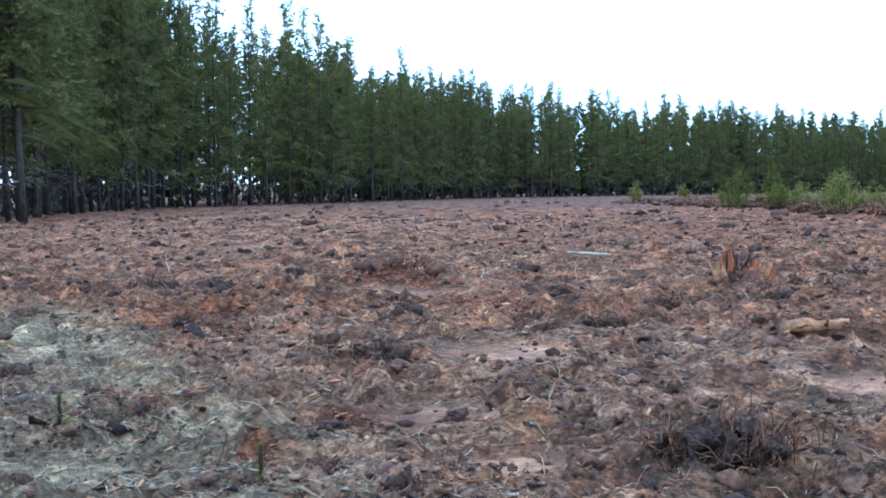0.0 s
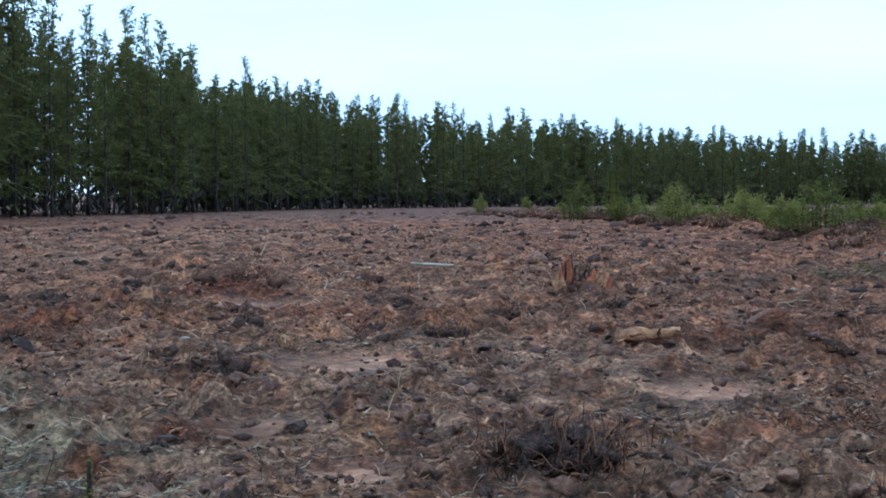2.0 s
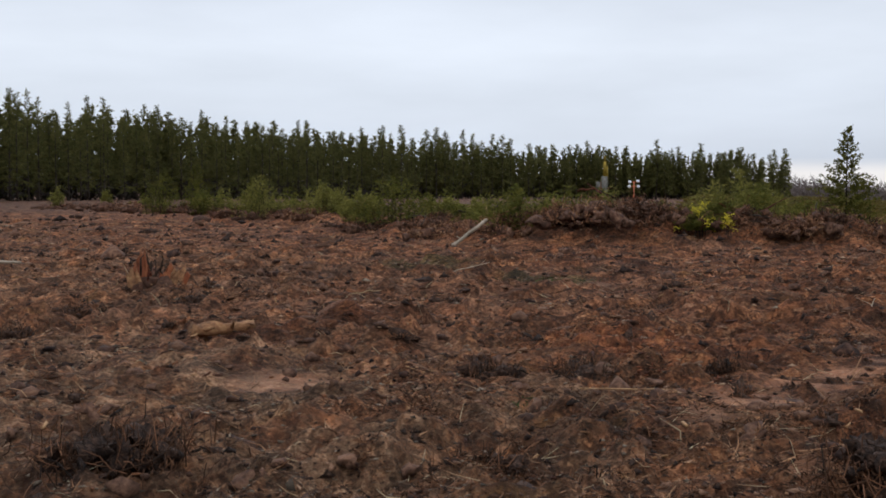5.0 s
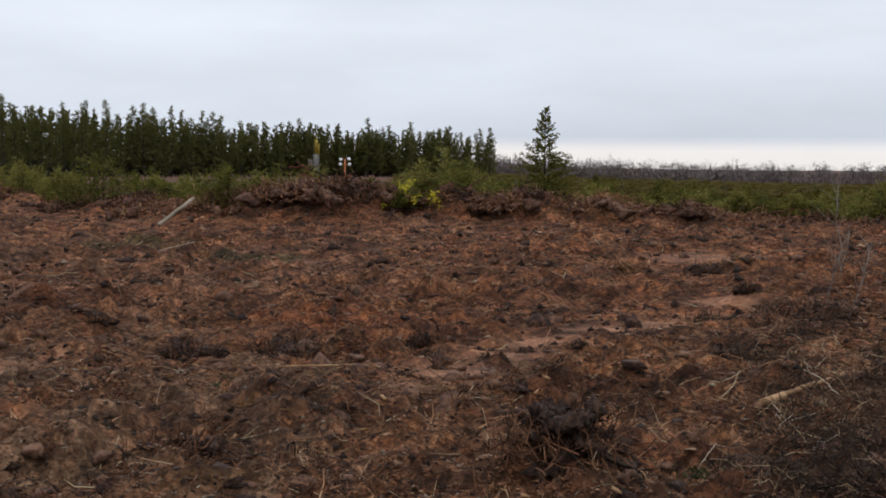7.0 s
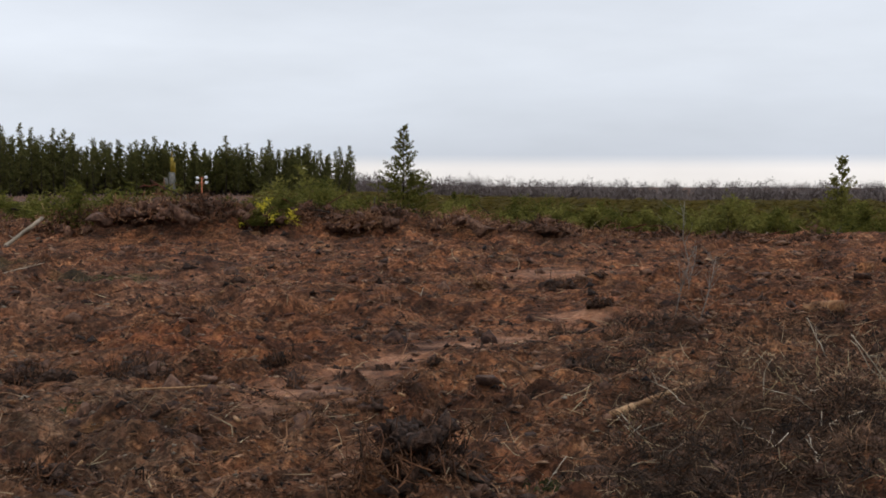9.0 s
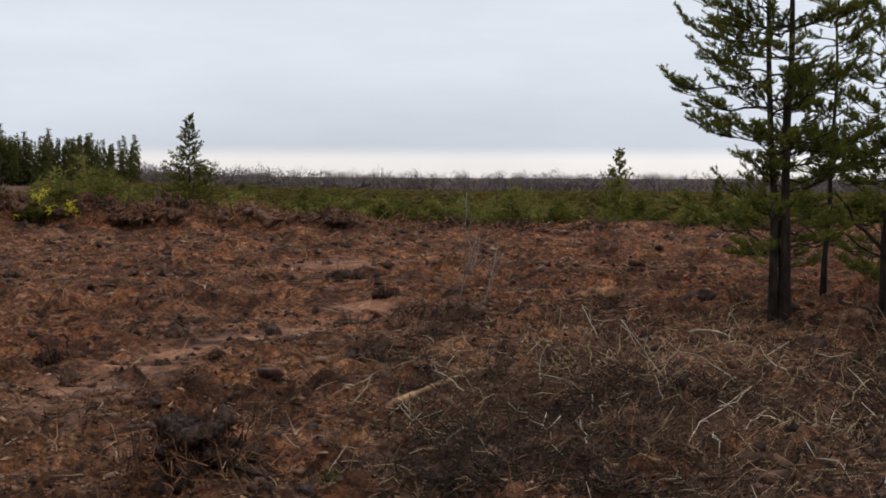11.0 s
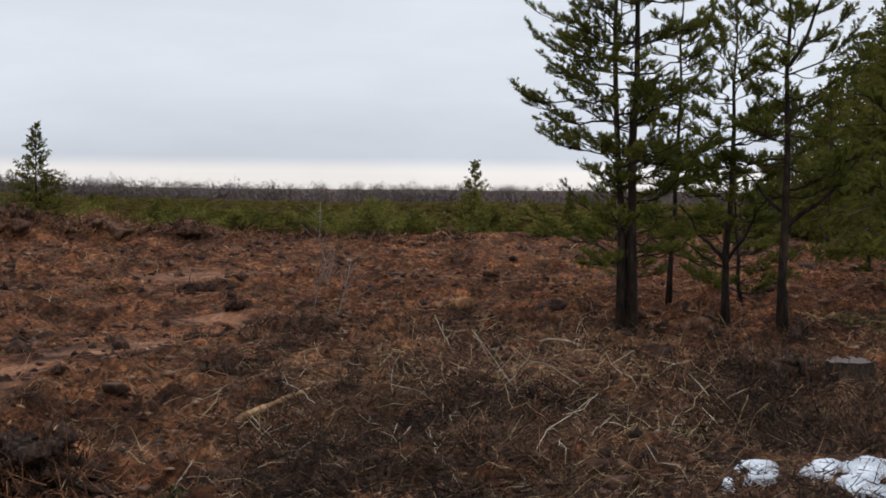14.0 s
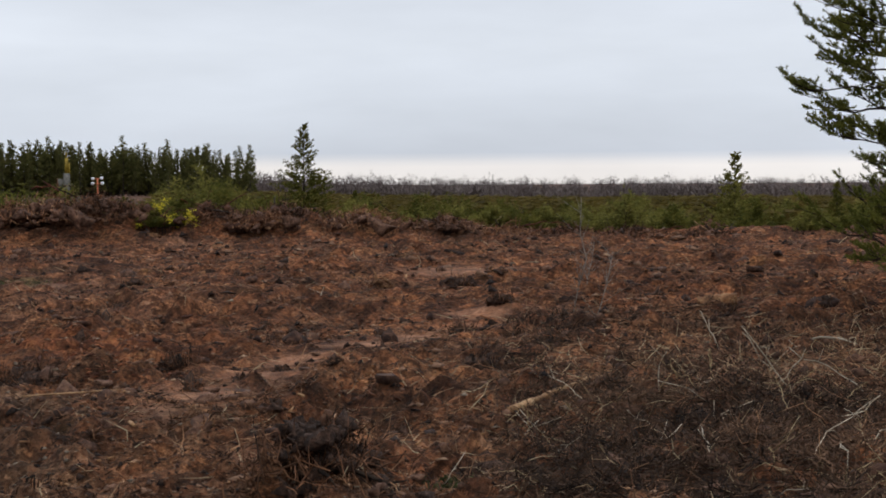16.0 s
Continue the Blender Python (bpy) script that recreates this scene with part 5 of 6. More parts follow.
CLUMPS = [(5.37, 9.72, 0.5, 0.14), (6.01, 9.27, 0.45, 0.13), (4.05, 6.14, 0.4, 0.1), (6.25, 6.63, 0.42, 0.09), (9.06, 6.82, 0.45, 0.13), (3.56, 6.55, 0.4, 0.1), (12.2, 16.0, 0.5, 0.15), (11.15, 8.7, 0.4, 0.12), (7.2, 8.76, 0.35, 0.1), (-4.5, 18.0, 0.6, 0.14), (1.86, 13.94, 0.5, 0.14), (4.45, 16.3, 0.5, 0.2), (1.15, 14.55, 0.6, 0.14), (-4.3, 18.4, 0.7, 0.13), (8.44, 9.2, 0.35, 0.12), (15.8, 12.3, 0.6, 0.2), (7.1, 11.5, 0.4, 0.1), (5.9, 9.0, 0.45, 0.12)]
for i, (x, y, w, h) in enumerate(CLUMPS):
    root_clump(960 + i, x, y, w, h, DARKBARK, PEAT, "low dark clump of torn roots and peat on soil", 8)


def split_stump(seed, x, y, h, rad, label, mat=None):
    r = rnd(seed)
    ob = tagged(new("stump"), label, "stump")
    for i, (dx, dy, k) in enumerate(((0, 0, 1.0), (-0.16, 0.02, 0.45), (-0.3, -0.08, 0.3))):
        s = Soup()
        n = 10
        ang = np.arange(n) * 2 * np.pi / n
        jag = r.uniform(0.7, 1.1, n) * h * k
        low = np.stack([np.cos(ang) * rad * 1.2, np.sin(ang) * rad * 1.2, np.full(n, -0.05)], -1)
        top = np.stack([np.cos(ang) * rad * 0.8, np.sin(ang) * rad * 0.7, jag], -1)
        v = np.concatenate([low, top, [[0, 0, h * k * 0.75]]]) + (dx, dy, 0)
        f = []
        for a in range(n):
            b = (a + 1) % n
            f += [(a, b, n + b), (a, n + b, n + a), (n + a, n + b, 2 * n)]
        s.add(v, f)
        part("splinter", s, mat or ORANGEWOOD, ob)
    ob.location = (x, y, floor_at(x, y))
    return ob


def torn_stump():
    """Upturned stump: splintered slabs and dark roots leaning out of a knob of red earth."""
    r = rnd(922)
    ob = tagged(new("stump"), "upturned red-brown tree stump with torn orange slabs", "stump")
    knob = Soup()
    for k in range(7):
        v, f = lump(r, (0.13, 0.1, 0.09), 1.1, 2)
        knob.add(v + (r.normal(0, 0.14), r.normal(0, 0.1), r.uniform(0.0, 0.08)), f)
    part("soil_knob", knob, REDSOIL, ob)
    slabs = [(-0.16, 0.0, 0.10, 0.27, 0.11, REDCHIP), (-0.14, -0.08, -0.16, 0.21, 0.10, TORNWOOD), (-0.02, 0.04, -0.10, 0.37, 0.09, REDCHIP), (-0.07, 0.05, 0.06, 0.33, 0.08, DARKBARK),
             (0.09, 0.0, 0.22, 0.30, 0.10, REDCHIP), (0.19, -0.06, 0.30, 0.22, 0.11, TORNWOOD), (0.25, 0.02, 0.34, 0.19, 0.10, REDCHIP), (0.12, -0.1, 0.12, 0.18, 0.09, REDCHIP)]
    for x, y, lean, up, wide, mat in slabs:
        n = 7
        u = np.linspace(-1, 1, n)
        jag = up * r.uniform(0.68, 1.12, n)
        s = Soup()
        thick = wide * 0.4
        low = np.stack([x + u * wide, np.full(n, y), np.full(n, -0.05)], -1)
        top = np.stack([x + u * wide * 0.62 + lean * up * 2.2, y + r.normal(0, 0.01, n), jag], -1)
        v = np.concatenate([low - (0, thick, 0), top - (0, thick * 0.5, 0), low + (0, thick, 0), top + (0, thick * 0.4, 0)])
        f = []
        for i in range(n - 1):
            f += [(i, i + 1, n + i + 1), (i, n + i + 1, n + i), (3 * n + i, 3 * n + i + 1, 2 * n + i + 1), (3 * n + i, 2 * n + i + 1, 2 * n + i), (n + i, n + i + 1, 3 * n + i + 1), (n + i, 3 * n + i + 1, 3 * n + i)]
        f += [(0, n, 3 * n), (0, 3 * n, 2 * n), (n - 1, 3 * n - 1, 4 * n - 1), (n - 1, 4 * n - 1, 2 * n - 1)]
        s.add(v, f)
        part("slab", s, mat, ob)
    for i in range(12):
        b = np.array([r.normal(0, 0.12), r.normal(0, 0.1), r.uniform(0.03, 0.2)])
        d = r.normal(0, 1, 3) * (1, 0.8, 0.5) + (0, 0, 0.4)
        t = r.uniform(0.008, 0.02)
        s = Soup()
        s.add(*tube(bend(b, b + d / np.linalg.norm(d) * r.uniform(0.15, 0.4), r.normal(0, 0.04), 4, r, 0.02), [t, t * 0.9, t * 0.6, t * 0.2], 5))
        part("root", s, (REDWOOD, DARKBARK)[i % 2], ob)
    ob.location = (4.36, 18.45, floor_at(4.36, 18.45) + 0.06)
    ob.scale = (1.3, 1.3, 1.45)
    ob.rotation_euler = (0, 0, radians(-13))


torn_stump()
split_stump(920, -1.93, 17.78, 0.34, 0.085, "split yellow-orange stump with torn upright splinter", TORNWOOD)


def cut_stump():
    """Old sawn stump beside the near pines, with a rotten log lying against it."""
    r = rnd(930)
    x, y = 10.75, 1.68
    ob = tagged(new("stump"), "old dark sawn stump with weathered grey top", "stump")
    n = 18
    ang = np.arange(n) * 2 * np.pi / n
    lob = 1 + 0.16 * np.sin(ang * 3 + 1) + r.normal(0, 0.09, n)
    s = Soup()
    rings = []
    for z, k in ((-0.08, 1.35), (0.03, 1.15), (0.10, 1.04), (0.15, 1.0)):
        rings.append(np.stack([np.cos(ang) * 0.18 * k * lob, np.sin(ang) * 0.16 * k * lob, np.full(n, z) + (r.normal(0, 0.02, n) if z > 0.1 else 0)], -1))
    f = []
    for i in range(3):
        for a in range(n):
            b = (a + 1) % n
            f += [(i * n + a, i * n + b, (i + 1) * n + b), (i * n + a, (i + 1) * n + b, (i + 1) * n + a)]
    s.add(np.concatenate(rings), f)
    part("bark", s, DARKBARK, ob)
    t = Soup()
    t.add(np.concatenate([rings[-1] * (0.97, 0.97, 1) + (0, 0, 0.004), [[0, 0, 0.152]]]), [(a, (a + 1) % n, n) for a in range(n)])
    part("cut_face", t, UNDERWOOD, ob, "weathered grey cut face")
    ob.location = (x, y, floor_at(x, y))


cut_stump()
root_clump(931, 10.5, 2.12, 0.62, 0.3, DARKBARK, PEAT, "rotten black stump remains with brush", 14, "stump")


# ---- snow, moss and plants on the ground ----
def ground_patch(name, seed, x, y, w, d, thick, mat, label, category, turn=0.0):
    """A thin uneven patch lying on the ground with a ragged edge."""
    r = rnd(seed)
    nr, na = 12, 64
    ang = np.arange(na) * 2 * np.pi / na
    edge = 0.66 + 0.34 * np.array([vnoise2(np.array([math.cos(a) * 1.3 + seed]), np.array([math.sin(a) * 1.3]), 3)[0] for a in ang]) * 1.3 + r.normal(0, 0.05, na)
    v, f = [], []
    for i in range(nr + 1):
        q = i / nr
        px = np.cos(ang) * edge * q * w / 2
        py = np.sin(ang) * edge * q * d / 2
        gx, gy = x + px * math.cos(turn) - py * math.sin(turn), y + px * math.sin(turn) + py * math.cos(turn)
        lift = thick * math.sqrt(max(0, 1 - q ** 3)) - 0.02 * (i == nr)
        hz = height(gx, gy)
        level = float(height(x + np.cos(ang) * w * 0.25, y + np.sin(ang) * d * 0.25).mean())
        top = 0.25 * hz + 0.75 * level + lift + 0.012 * (vnoise2(gx * 9, gy * 9, 4) - 0.5)
        k = max(0.0, (q - 0.7) / 0.3) ** 2
        v.append(np.stack([gx, gy, top * (1 - k) + (hz - 0.02) * k], -1))
    for i in range(nr):
        for a in range(na):
            b = (a + 1) % na
            f += [(i * na + a, (i + 1) * na + a, (i + 1) * na + b), (i * na + a, (i + 1) * na + b, i * na + b)]
    s = Soup()
    s.add(np.concatenate(v), f)
    return mesh_thing(name, s, mat, label, category, smooth_faces=True)


SNOW_SPOTS = [(7.42, 1.70, 0.4, 0.28), (7.12, 1.6, 0.34, 0.22), (6.95, 1.75, 0.2, 0.08), (7.5, 1.35, 0.5, 0.26), (7.62, 1.1, 0.6, 0.4), (7.2, 1.08, 0.5, 0.3), (6.95, 0.9, 0.5, 0.4), (7.4, 0.75, 0.9, 0.4), (6.7, 0.65, 0.7, 0.5), (7.6, 0.4, 0.9, 0.5)]
SNOWLABEL = "old patch of white snow melting on dry twigs"
for i, (x, y, w, d) in enumerate(SNOW_SPOTS):
    ground_patch("snow_patch", 1 + i, x, y, w, d, 0.055, SNOW, SNOWLABEL, "snow", 0.25 * (i % 3) - 0.2)


def grass_tuft(seed, x, y, w, h, blades, mat, label, name="grass_tuft", category="grass"):
    r = rnd(seed)
    s = Soup()
    m = blades
    b = np.stack([r.normal(0, w * 0.3, m), r.normal(0, w * 0.3, m), np.full(m, -0.02)], -1)
    ax = np.stack([r.normal(0, 0.5, m), r.normal(0, 0.5, m), np.ones(m)], -1)
    s.add(*spray_block(b, ax, r.uniform(0.5, 1.1, m) * h, np.full(m, 0.006), r, 0.3))
    ob = mesh_thing(name, s, mat, label, category, kind="stuff")
    ob.location = (x, y, floor_at(x, y))
    return ob


small_spruce("seedling", 940, -1.0, 6.95, 0.24, 0.07, "tiny green conifer seedling in dead grass", NEEDLE_LIGHT, 30, 10, 0.1)
small_spruce("seedling", 941, -2.62, 8.6, 0.22, 0.22, "small dark green sprig flattened in dead grass", NEEDLE_BUSH, 30, 10, 0.12)
grass_tuft(942, 5.0, 8.6, 0.3, 0.09, 120, MOSS, "small green moss tuft on brown soil")
grass_tuft(943, 8.4, 2.48, 0.32, 0.12, 200, PALETUFT, "pale straw-coloured grass tuft")
grass_tuft(944, 9.3, 1.75, 0.35, 0.12, 180, PALETUFT, "pale straw-coloured grass tuft")
grass_tuft(945, 7.9, 3.2, 0.25, 0.1, 120, PALETUFT, "pale straw-coloured grass tuft")
grass_tuft(946, 9.6, 1.3, 0.5, 0.1, 260, MOSS, "green mossy grass near melting snow")
grass_tuft(947, 16.0, 2.2, 1.2, 0.14, 420, MOSS, "green mossy grass behind the pines")
grass_tuft(948, 5.65, 4.45, 0.25, 0.1, 120, MOSS, "yellowish moss tuft among twigs")

grass_tuft(949, 11.56, 19.1, 1.5, 0.1, 420, MOSS, "thin green grass on brown soil")
grass_tuft(950, 10.78, 22.6, 1.5, 0.14, 420, MOSS, "thin green grass on brown soil")
grass_tuft(951, 8.72, 14.33, 0.42, 0.13, 260, PALETUFT, "pale straw-coloured grass tuft")


def bare_sapling(seed, x, y, pts, label):
    r = rnd(seed)
    ob = tagged(new("sapling"), label, "sapling")
    stem = Soup()
    line = np.array(pts, float)
    stem.add(*tube(line, np.linspace(0.0085, 0.004, len(line)), 5))
    part("stem", stem, SAPLING, ob)
    twigs = Soup()
    for i in range(16):
        k = r.uniform(0.1, 0.95)
        b = np.array([np.interp(k, np.linspace(0, 1, len(line)), line[:, c]) for c in range(3)])
        d = np.array([r.normal(0, 0.35), r.normal(0, 0.5), r.uniform(0.4, 1)])
        twigs.add(*tube(bend(b, b + d * r.uniform(0.15, 0.5), 0, 4, r, 0.015), [0.004, 0.003, 0.002, 0.001], 3, False))
    part("twig_fan", twigs, SAPLING, ob, kind="stuff")
    ob.location = (x, y, floor_at(x, y) - 0.03)


bare_sapling(950, 12.9, 8.3, [(0, 0, 0), (0.03, -0.06, 0.35), (0.09, -0.14, 0.7), (0.04, -0.08, 1.0), (0.05, -0.09, 1.45)], "thin leafless grey sapling in the clearing")
bare_sapling(951, 12.75, 7.9, [(0, 0, 0), (0.0, -0.1, 0.3), (-0.02, -0.2, 0.6), (0.02, -0.24, 0.9)], "thin leafless grey sapling in the clearing")
bare_sapling(952, 15.8, 9.9, [(0, 0, 0), (0.05, 0.03, 0.3), (0.02, -0.08, 0.6), (0.0, -0.12, 0.85)], "thin leafless grey sapling in the clearing")


# ---- site equipment beyond the berm ----
def box(s, lo, hi):
    lo, hi = np.array(lo, float), np.array(hi, float)
    v = np.array([[(lo, hi)[(i >> k) & 1][k] for k in range(3)] for i in range(8)])
    s.add(v, [(0, 2, 3), (0, 3, 1), (4, 5, 7), (4, 7, 6), (0, 1, 5), (0, 5, 4), (2, 6, 7), (2, 7, 3), (0, 4, 6), (0, 6, 2), (1, 3, 7), (1, 7, 5)])


def light_tower():
    x, y = 52.5, 73.65
    ob = tagged(new("light_tower"), "orange-red light tower with four white lamps", "light tower")
    s = Soup()
    s.add(*tube([(0, 0, 0), (0, 0, 2.3)], [0.06, 0.05], 8))
    s.add(*tube([(-0.35, 0.25, 1.9), (0.35, -0.25, 1.9)], [0.03, 0.03], 6))
    s.add(*tube([(-0.35, 0.25, 2.25), (0.35, -0.25, 2.25)], [0.03, 0.03], 6))
    part("mast", s, ORANGEPAINT, ob)
    for dx, dy, dz in ((-0.27, 0.19, 1.92), (0.27, -0.19, 1.92), (-0.24, 0.17, 2.25), (0.24, -0.17, 2.3)):
        t = Soup()
        v, f = BALL[2]
        t.add(v * (0.13, 0.13, 0.12) + (dx, dy, dz), f)
        part("lamp", t, LAMPWHITE, ob, smooth_faces=True)
    t = Soup()
    box(t, (-0.5, -0.5, 0.0), (0.5, 0.5, 0.55))
    part("trailer_body", t, GREYSTEEL, ob)
    ob.location = (x, y, floor_at(x, y))


def rig():
    x, y = 62.0, 91.4
    ob = tagged(new("drill_rig"), "drilling rig with grey column and yellow mast top", "machine")
    s = Soup()
    box(s, (-0.3, -0.25, 0), (0.25, 0.25, 2.9))
    box(s, (-0.75, -0.2, 1.4), (-0.35, 0.2, 2.4))
    part("column", s, GREYSTEEL, ob)
    t = Soup()
    box(t, (-0.16, -0.15, 2.9), (0.12, 0.15, 4.2))
    box(t, (0.12, -0.1, 2.6), (0.28, 0.1, 3.8))
    box(t, (-0.1, -0.1, 4.3), (0.05, 0.1, 4.7))
    part("mast_top", t, DULLYELLOW, ob)
    b = Soup()
    box(b, (-1.6, -0.9, 0.0), (1.2, 0.9, 0.8))
    part("base", b, GREYSTEEL, ob)
    ob.location = (x, y, floor_at(x, y))
    ob.rotation_euler = (0, 0, radians(-35))


light_tower()
rig()
YELLOW_BUSH = "low bush with bright yellow leaves on the slash berm"
bush(470, 20.85, 26.3, 1.35, 0.92, YELLOWLEAF, YELLOW_BUSH, None, 12, 15, 0.08, low=0.8)
bush(471, 21.45, 25.9, 0.5, 0.62, YELLOWLEAF, YELLOW_BUSH, None, 8, 16, 0.08, low=0.75)
bush(472, 21.0, 26.6, 1.5, 0.5, NEEDLE_BUSH, GREEN_BUSH, None, 30, 80, 0.12)
bush(473, 22.0, 26.8, 1.2, 0.65, NEEDLE_BUSH, GREEN_BUSH, None, 26, 80, 0.12)


# ---- loose litter ----
def scatter(r, n, lo=5.8, hi=55.0, a0=-22, a1=85):
    """Places spread evenly over the view of the clearing."""
    a = np.radians(r.uniform(a0, a1, n))
    d = lo * np.exp(r.uniform(0, 1, n) ** 1.1 * math.log(hi / lo))
    return d * np.sin(a), d * np.cos(a), d


def thin_prisms(p, q, mid, rad):
    """Crooked three-sided stalks from p over mid to q, as one block."""
    m = len(p)
    w = np.array([0, 2.1, 4.2])
    d = q - p
    d /= np.linalg.norm(d, axis=1)[:, None] + 1e-9
    a = np.cross(d, [[0.1, 0.2, 1.0]])
    a /= np.linalg.norm(a, axis=1)[:, None] + 1e-9
    b = np.cross(d, a)
    rings = []
    for c, k in ((p, 1.0), (mid, 0.9), (q, 0.4)):
        rings.append(c[:, None] + (rad * k)[:, None, None] * (np.cos(w)[None, :, None] * a[:, None] + np.sin(w)[None, :, None] * b[:, None]))
    v = np.concatenate(rings, 1).reshape(-1, 3)
    f = []
    for i in (0, 3):
        for k in range(3):
            f += [(i + k, i + (k + 1) % 3, i + 3 + (k + 1) % 3), (i + k, i + 3 + (k + 1) % 3, i + 3 + k)]
    return v, (np.arange(m)[:, None, None] * 9 + np.array(f)).reshape(-1, 3)


def stalks(seed, n, lmin, lmax, rad, tilt, mat, name, label, category, where=None, keep=None):
    r = rnd(seed)
    x, y, d = where(r, n) if where else scatter(r, n)
    if keep is not None:
        k = keep(x, y, r)
        x, y, d = x[k], y[k], d[k]
    m = len(x)
    z = height(x, y)
    ln = r.uniform(lmin, lmax, m) * (0.75 + d / 40)
    a, e = r.uniform(0, 6.283, m), np.abs(r.normal(0, tilt, m))
    p = np.stack([x, y, z + 0.004], -1)
    q = p + np.stack([np.cos(a) * np.cos(e), np.sin(a) * np.cos(e), np.sin(e)], -1) * ln[:, None]
    q[:, 2] = np.maximum(q[:, 2], height(q[:, 0], q[:, 1]) + 0.006)
    mid = (p + q) / 2 + r.normal(0, 0.10, (m, 3)) * ln[:, None]
    mid[:, 2] = np.maximum(mid[:, 2], height(mid[:, 0], mid[:, 1]) + 0.008)
    s = Soup()
    s.add(*thin_prisms(p, q, mid, rad * r.uniform(0.5, 1.5, m) * (0.7 + d / 22)))
    return mesh_thing(name, s, mat, label, category, kind="stuff")


def brushy(x, y, r):
    """Denser towards the twiggy ground before the near pines."""
    w = np.exp(-(((x - 9.8) / 3.4) ** 2 + ((y - 3.6) / 2.6) ** 2))
    snow = np.exp(-(((x - 7.3) / 0.5) ** 2 + ((y - 1.0) / 0.6) ** 2))
    return r.uniform(0, 1, len(x)) < (w + 0.02) * (1 - 0.9 * snow)


def grassy(x, y, r):
    return r.uniform(0, 1, len(x)) < smooth(-0.3, 1.2, 3.2 - 0.47 * y - x) * (1 - smooth(12, 17, y)) + 0.03


stalks(1001, 4500, 0.03, 0.15, 0.0026, 0.3, STRAW, "twig_litter", "scattered dry twigs and straw over the soil", "litter")
stalks(1002, 1500, 0.08, 0.28, 0.0034, 0.6, STRAW, "broken_stalks", "broken stalks sticking out of the soil", "litter")
stalks(1003, 22000, 0.06, 0.26, 0.0022, 0.45, STRAW, "brushwood", "tangle of dead twigs and bracken stalks", "brushwood",
       where=lambda r, n: (lambda x, y: (x, y, np.hypot(x, y)))(r.uniform(4.8, 16, n), r.uniform(0.2, 8.6, n)), keep=brushy)
stalks(1005, 1700, 0.06, 0.24, 0.0019, 0.5, PALETUFT, "dead_wisps", "pale dead bracken wisps over dark heather", "brushwood",
       where=lambda r, n: scatter(r, n, 6.3, 11.5, 54, 84), keep=lambda x, y, r: vnoise2(x * 1.1, y * 1.1, 61) + 0.3 * r.uniform(0, 1, len(x)) > 0.72)
stalks(1004, 7000, 0.04, 0.12, 0.0018, 0.18, GREYSTRAW, "dead_grass", "flattened grey-green dead grass", "grass",
       where=lambda r, n: scatter(r, n, 5.8, 20, -22, 12), keep=grassy)


def chips():
    r = rnd(1010)
    x, y, d = scatter(r, 3400)
    k = (vnoise2(x * 0.7, y * 0.7, 21) + 0.35 * r.uniform(0, 1, len(x))) > 0.72
    x, y, d = x[k], y[k], d[k]
    s = Soup()
    z = height(x, y)
    cube = np.array([[a, b, c] for a in (-1, 1) for b in (-1, 1) for c in (-1, 1)], float)
    faces = np.array([(0, 1, 3), (0, 3, 2), (4, 6, 7), (4, 7, 5), (0, 4, 5), (0, 5, 1), (2, 3, 7), (2, 7, 6), (0, 2, 6), (0, 6, 4), (1, 5, 7), (1, 7, 3)])
    for i in range(len(x)):
        e = Euler((r.normal(0, 0.4), r.normal(0, 0.4), r.uniform(0, 6.28))).to_matrix()
        g = 0.8 + d[i] / 30
        v = (cube * (1 + r.normal(0, 0.15, (8, 3))) * (r.uniform(0.01, 0.05) * g, r.uniform(0.004, 0.011) * g, r.uniform(0.003, 0.008) * g)) @ np.array(e).T
        s.add(v + (x[i], y[i], z[i] + 0.008 * g), faces)
    mesh_thing("wood_chips", s, CHIP, "orange and yellow wood chips and bark scraps", "litter", kind="stuff")


def chip_patch(seed, x, y, rx, ry, n, mat, label):
    """A spill of splinters and bark chips."""
    r = rnd(seed)
    px, py = x + r.normal(0, rx * 0.5, n), y + r.normal(0, ry * 0.5, n)
    g = r.uniform(0.012, 0.04, n) * (0.6 + math.hypot(x, y) / 24)
    w = r.uniform(0, 6.283, n)
    v = np.array([(1, 0, 0), (-0.8, 0.3, 0), (-0.8, -0.3, 0), (0, 0, 0.35)])[None] * g[:, None, None] + r.normal(0, 0.15, (n, 4, 3)) * g[:, None, None]
    c, k = np.cos(w)[:, None], np.sin(w)[:, None]
    v = np.stack([v[..., 0] * c - v[..., 1] * k, v[..., 0] * k + v[..., 1] * c, v[..., 2]], -1) + np.stack([px, py, height(px, py) + 0.008], -1)[:, None]
    s = Soup()
    s.add(v.reshape(-1, 3), (np.arange(n)[:, None, None] * 4 + np.array([(0, 2, 1), (0, 1, 3), (1, 2, 3), (2, 0, 3)])).reshape(-1, 3))
    mesh_thing("chip_spill", s, mat, label, "litter", "spills of wood chips", kind="stuff")


for i, (x, y, rx, ry, n, mat) in enumerate(((-0.73, 8.96, 0.18, 0.16, 110, REDCHIP), (-2.32, 9.48, 0.3, 0.14, 90, CHIP), (-1.17, 7.89, 0.24, 0.12, 80, CHIP), (-0.32, 15.4, 0.75, 0.5, 260, CHIP),
                                            (-0.9, 19.7, 0.75, 0.6, 420, REDCHIP), (4.6, 9.9, 0.35, 0.5, 160, CHIP), (6.5, 8.8, 0.5, 0.5, 220, REDCHIP), (-2.0, 17.7, 0.5, 0.3, 90, CHIP), (3.9, 9.0, 0.6, 0.3, 100, CHIP))):
    chip_patch(1030 + i, x, y, rx, ry, n, mat, "spill of orange-brown wood chips and bark on soil")


chips()


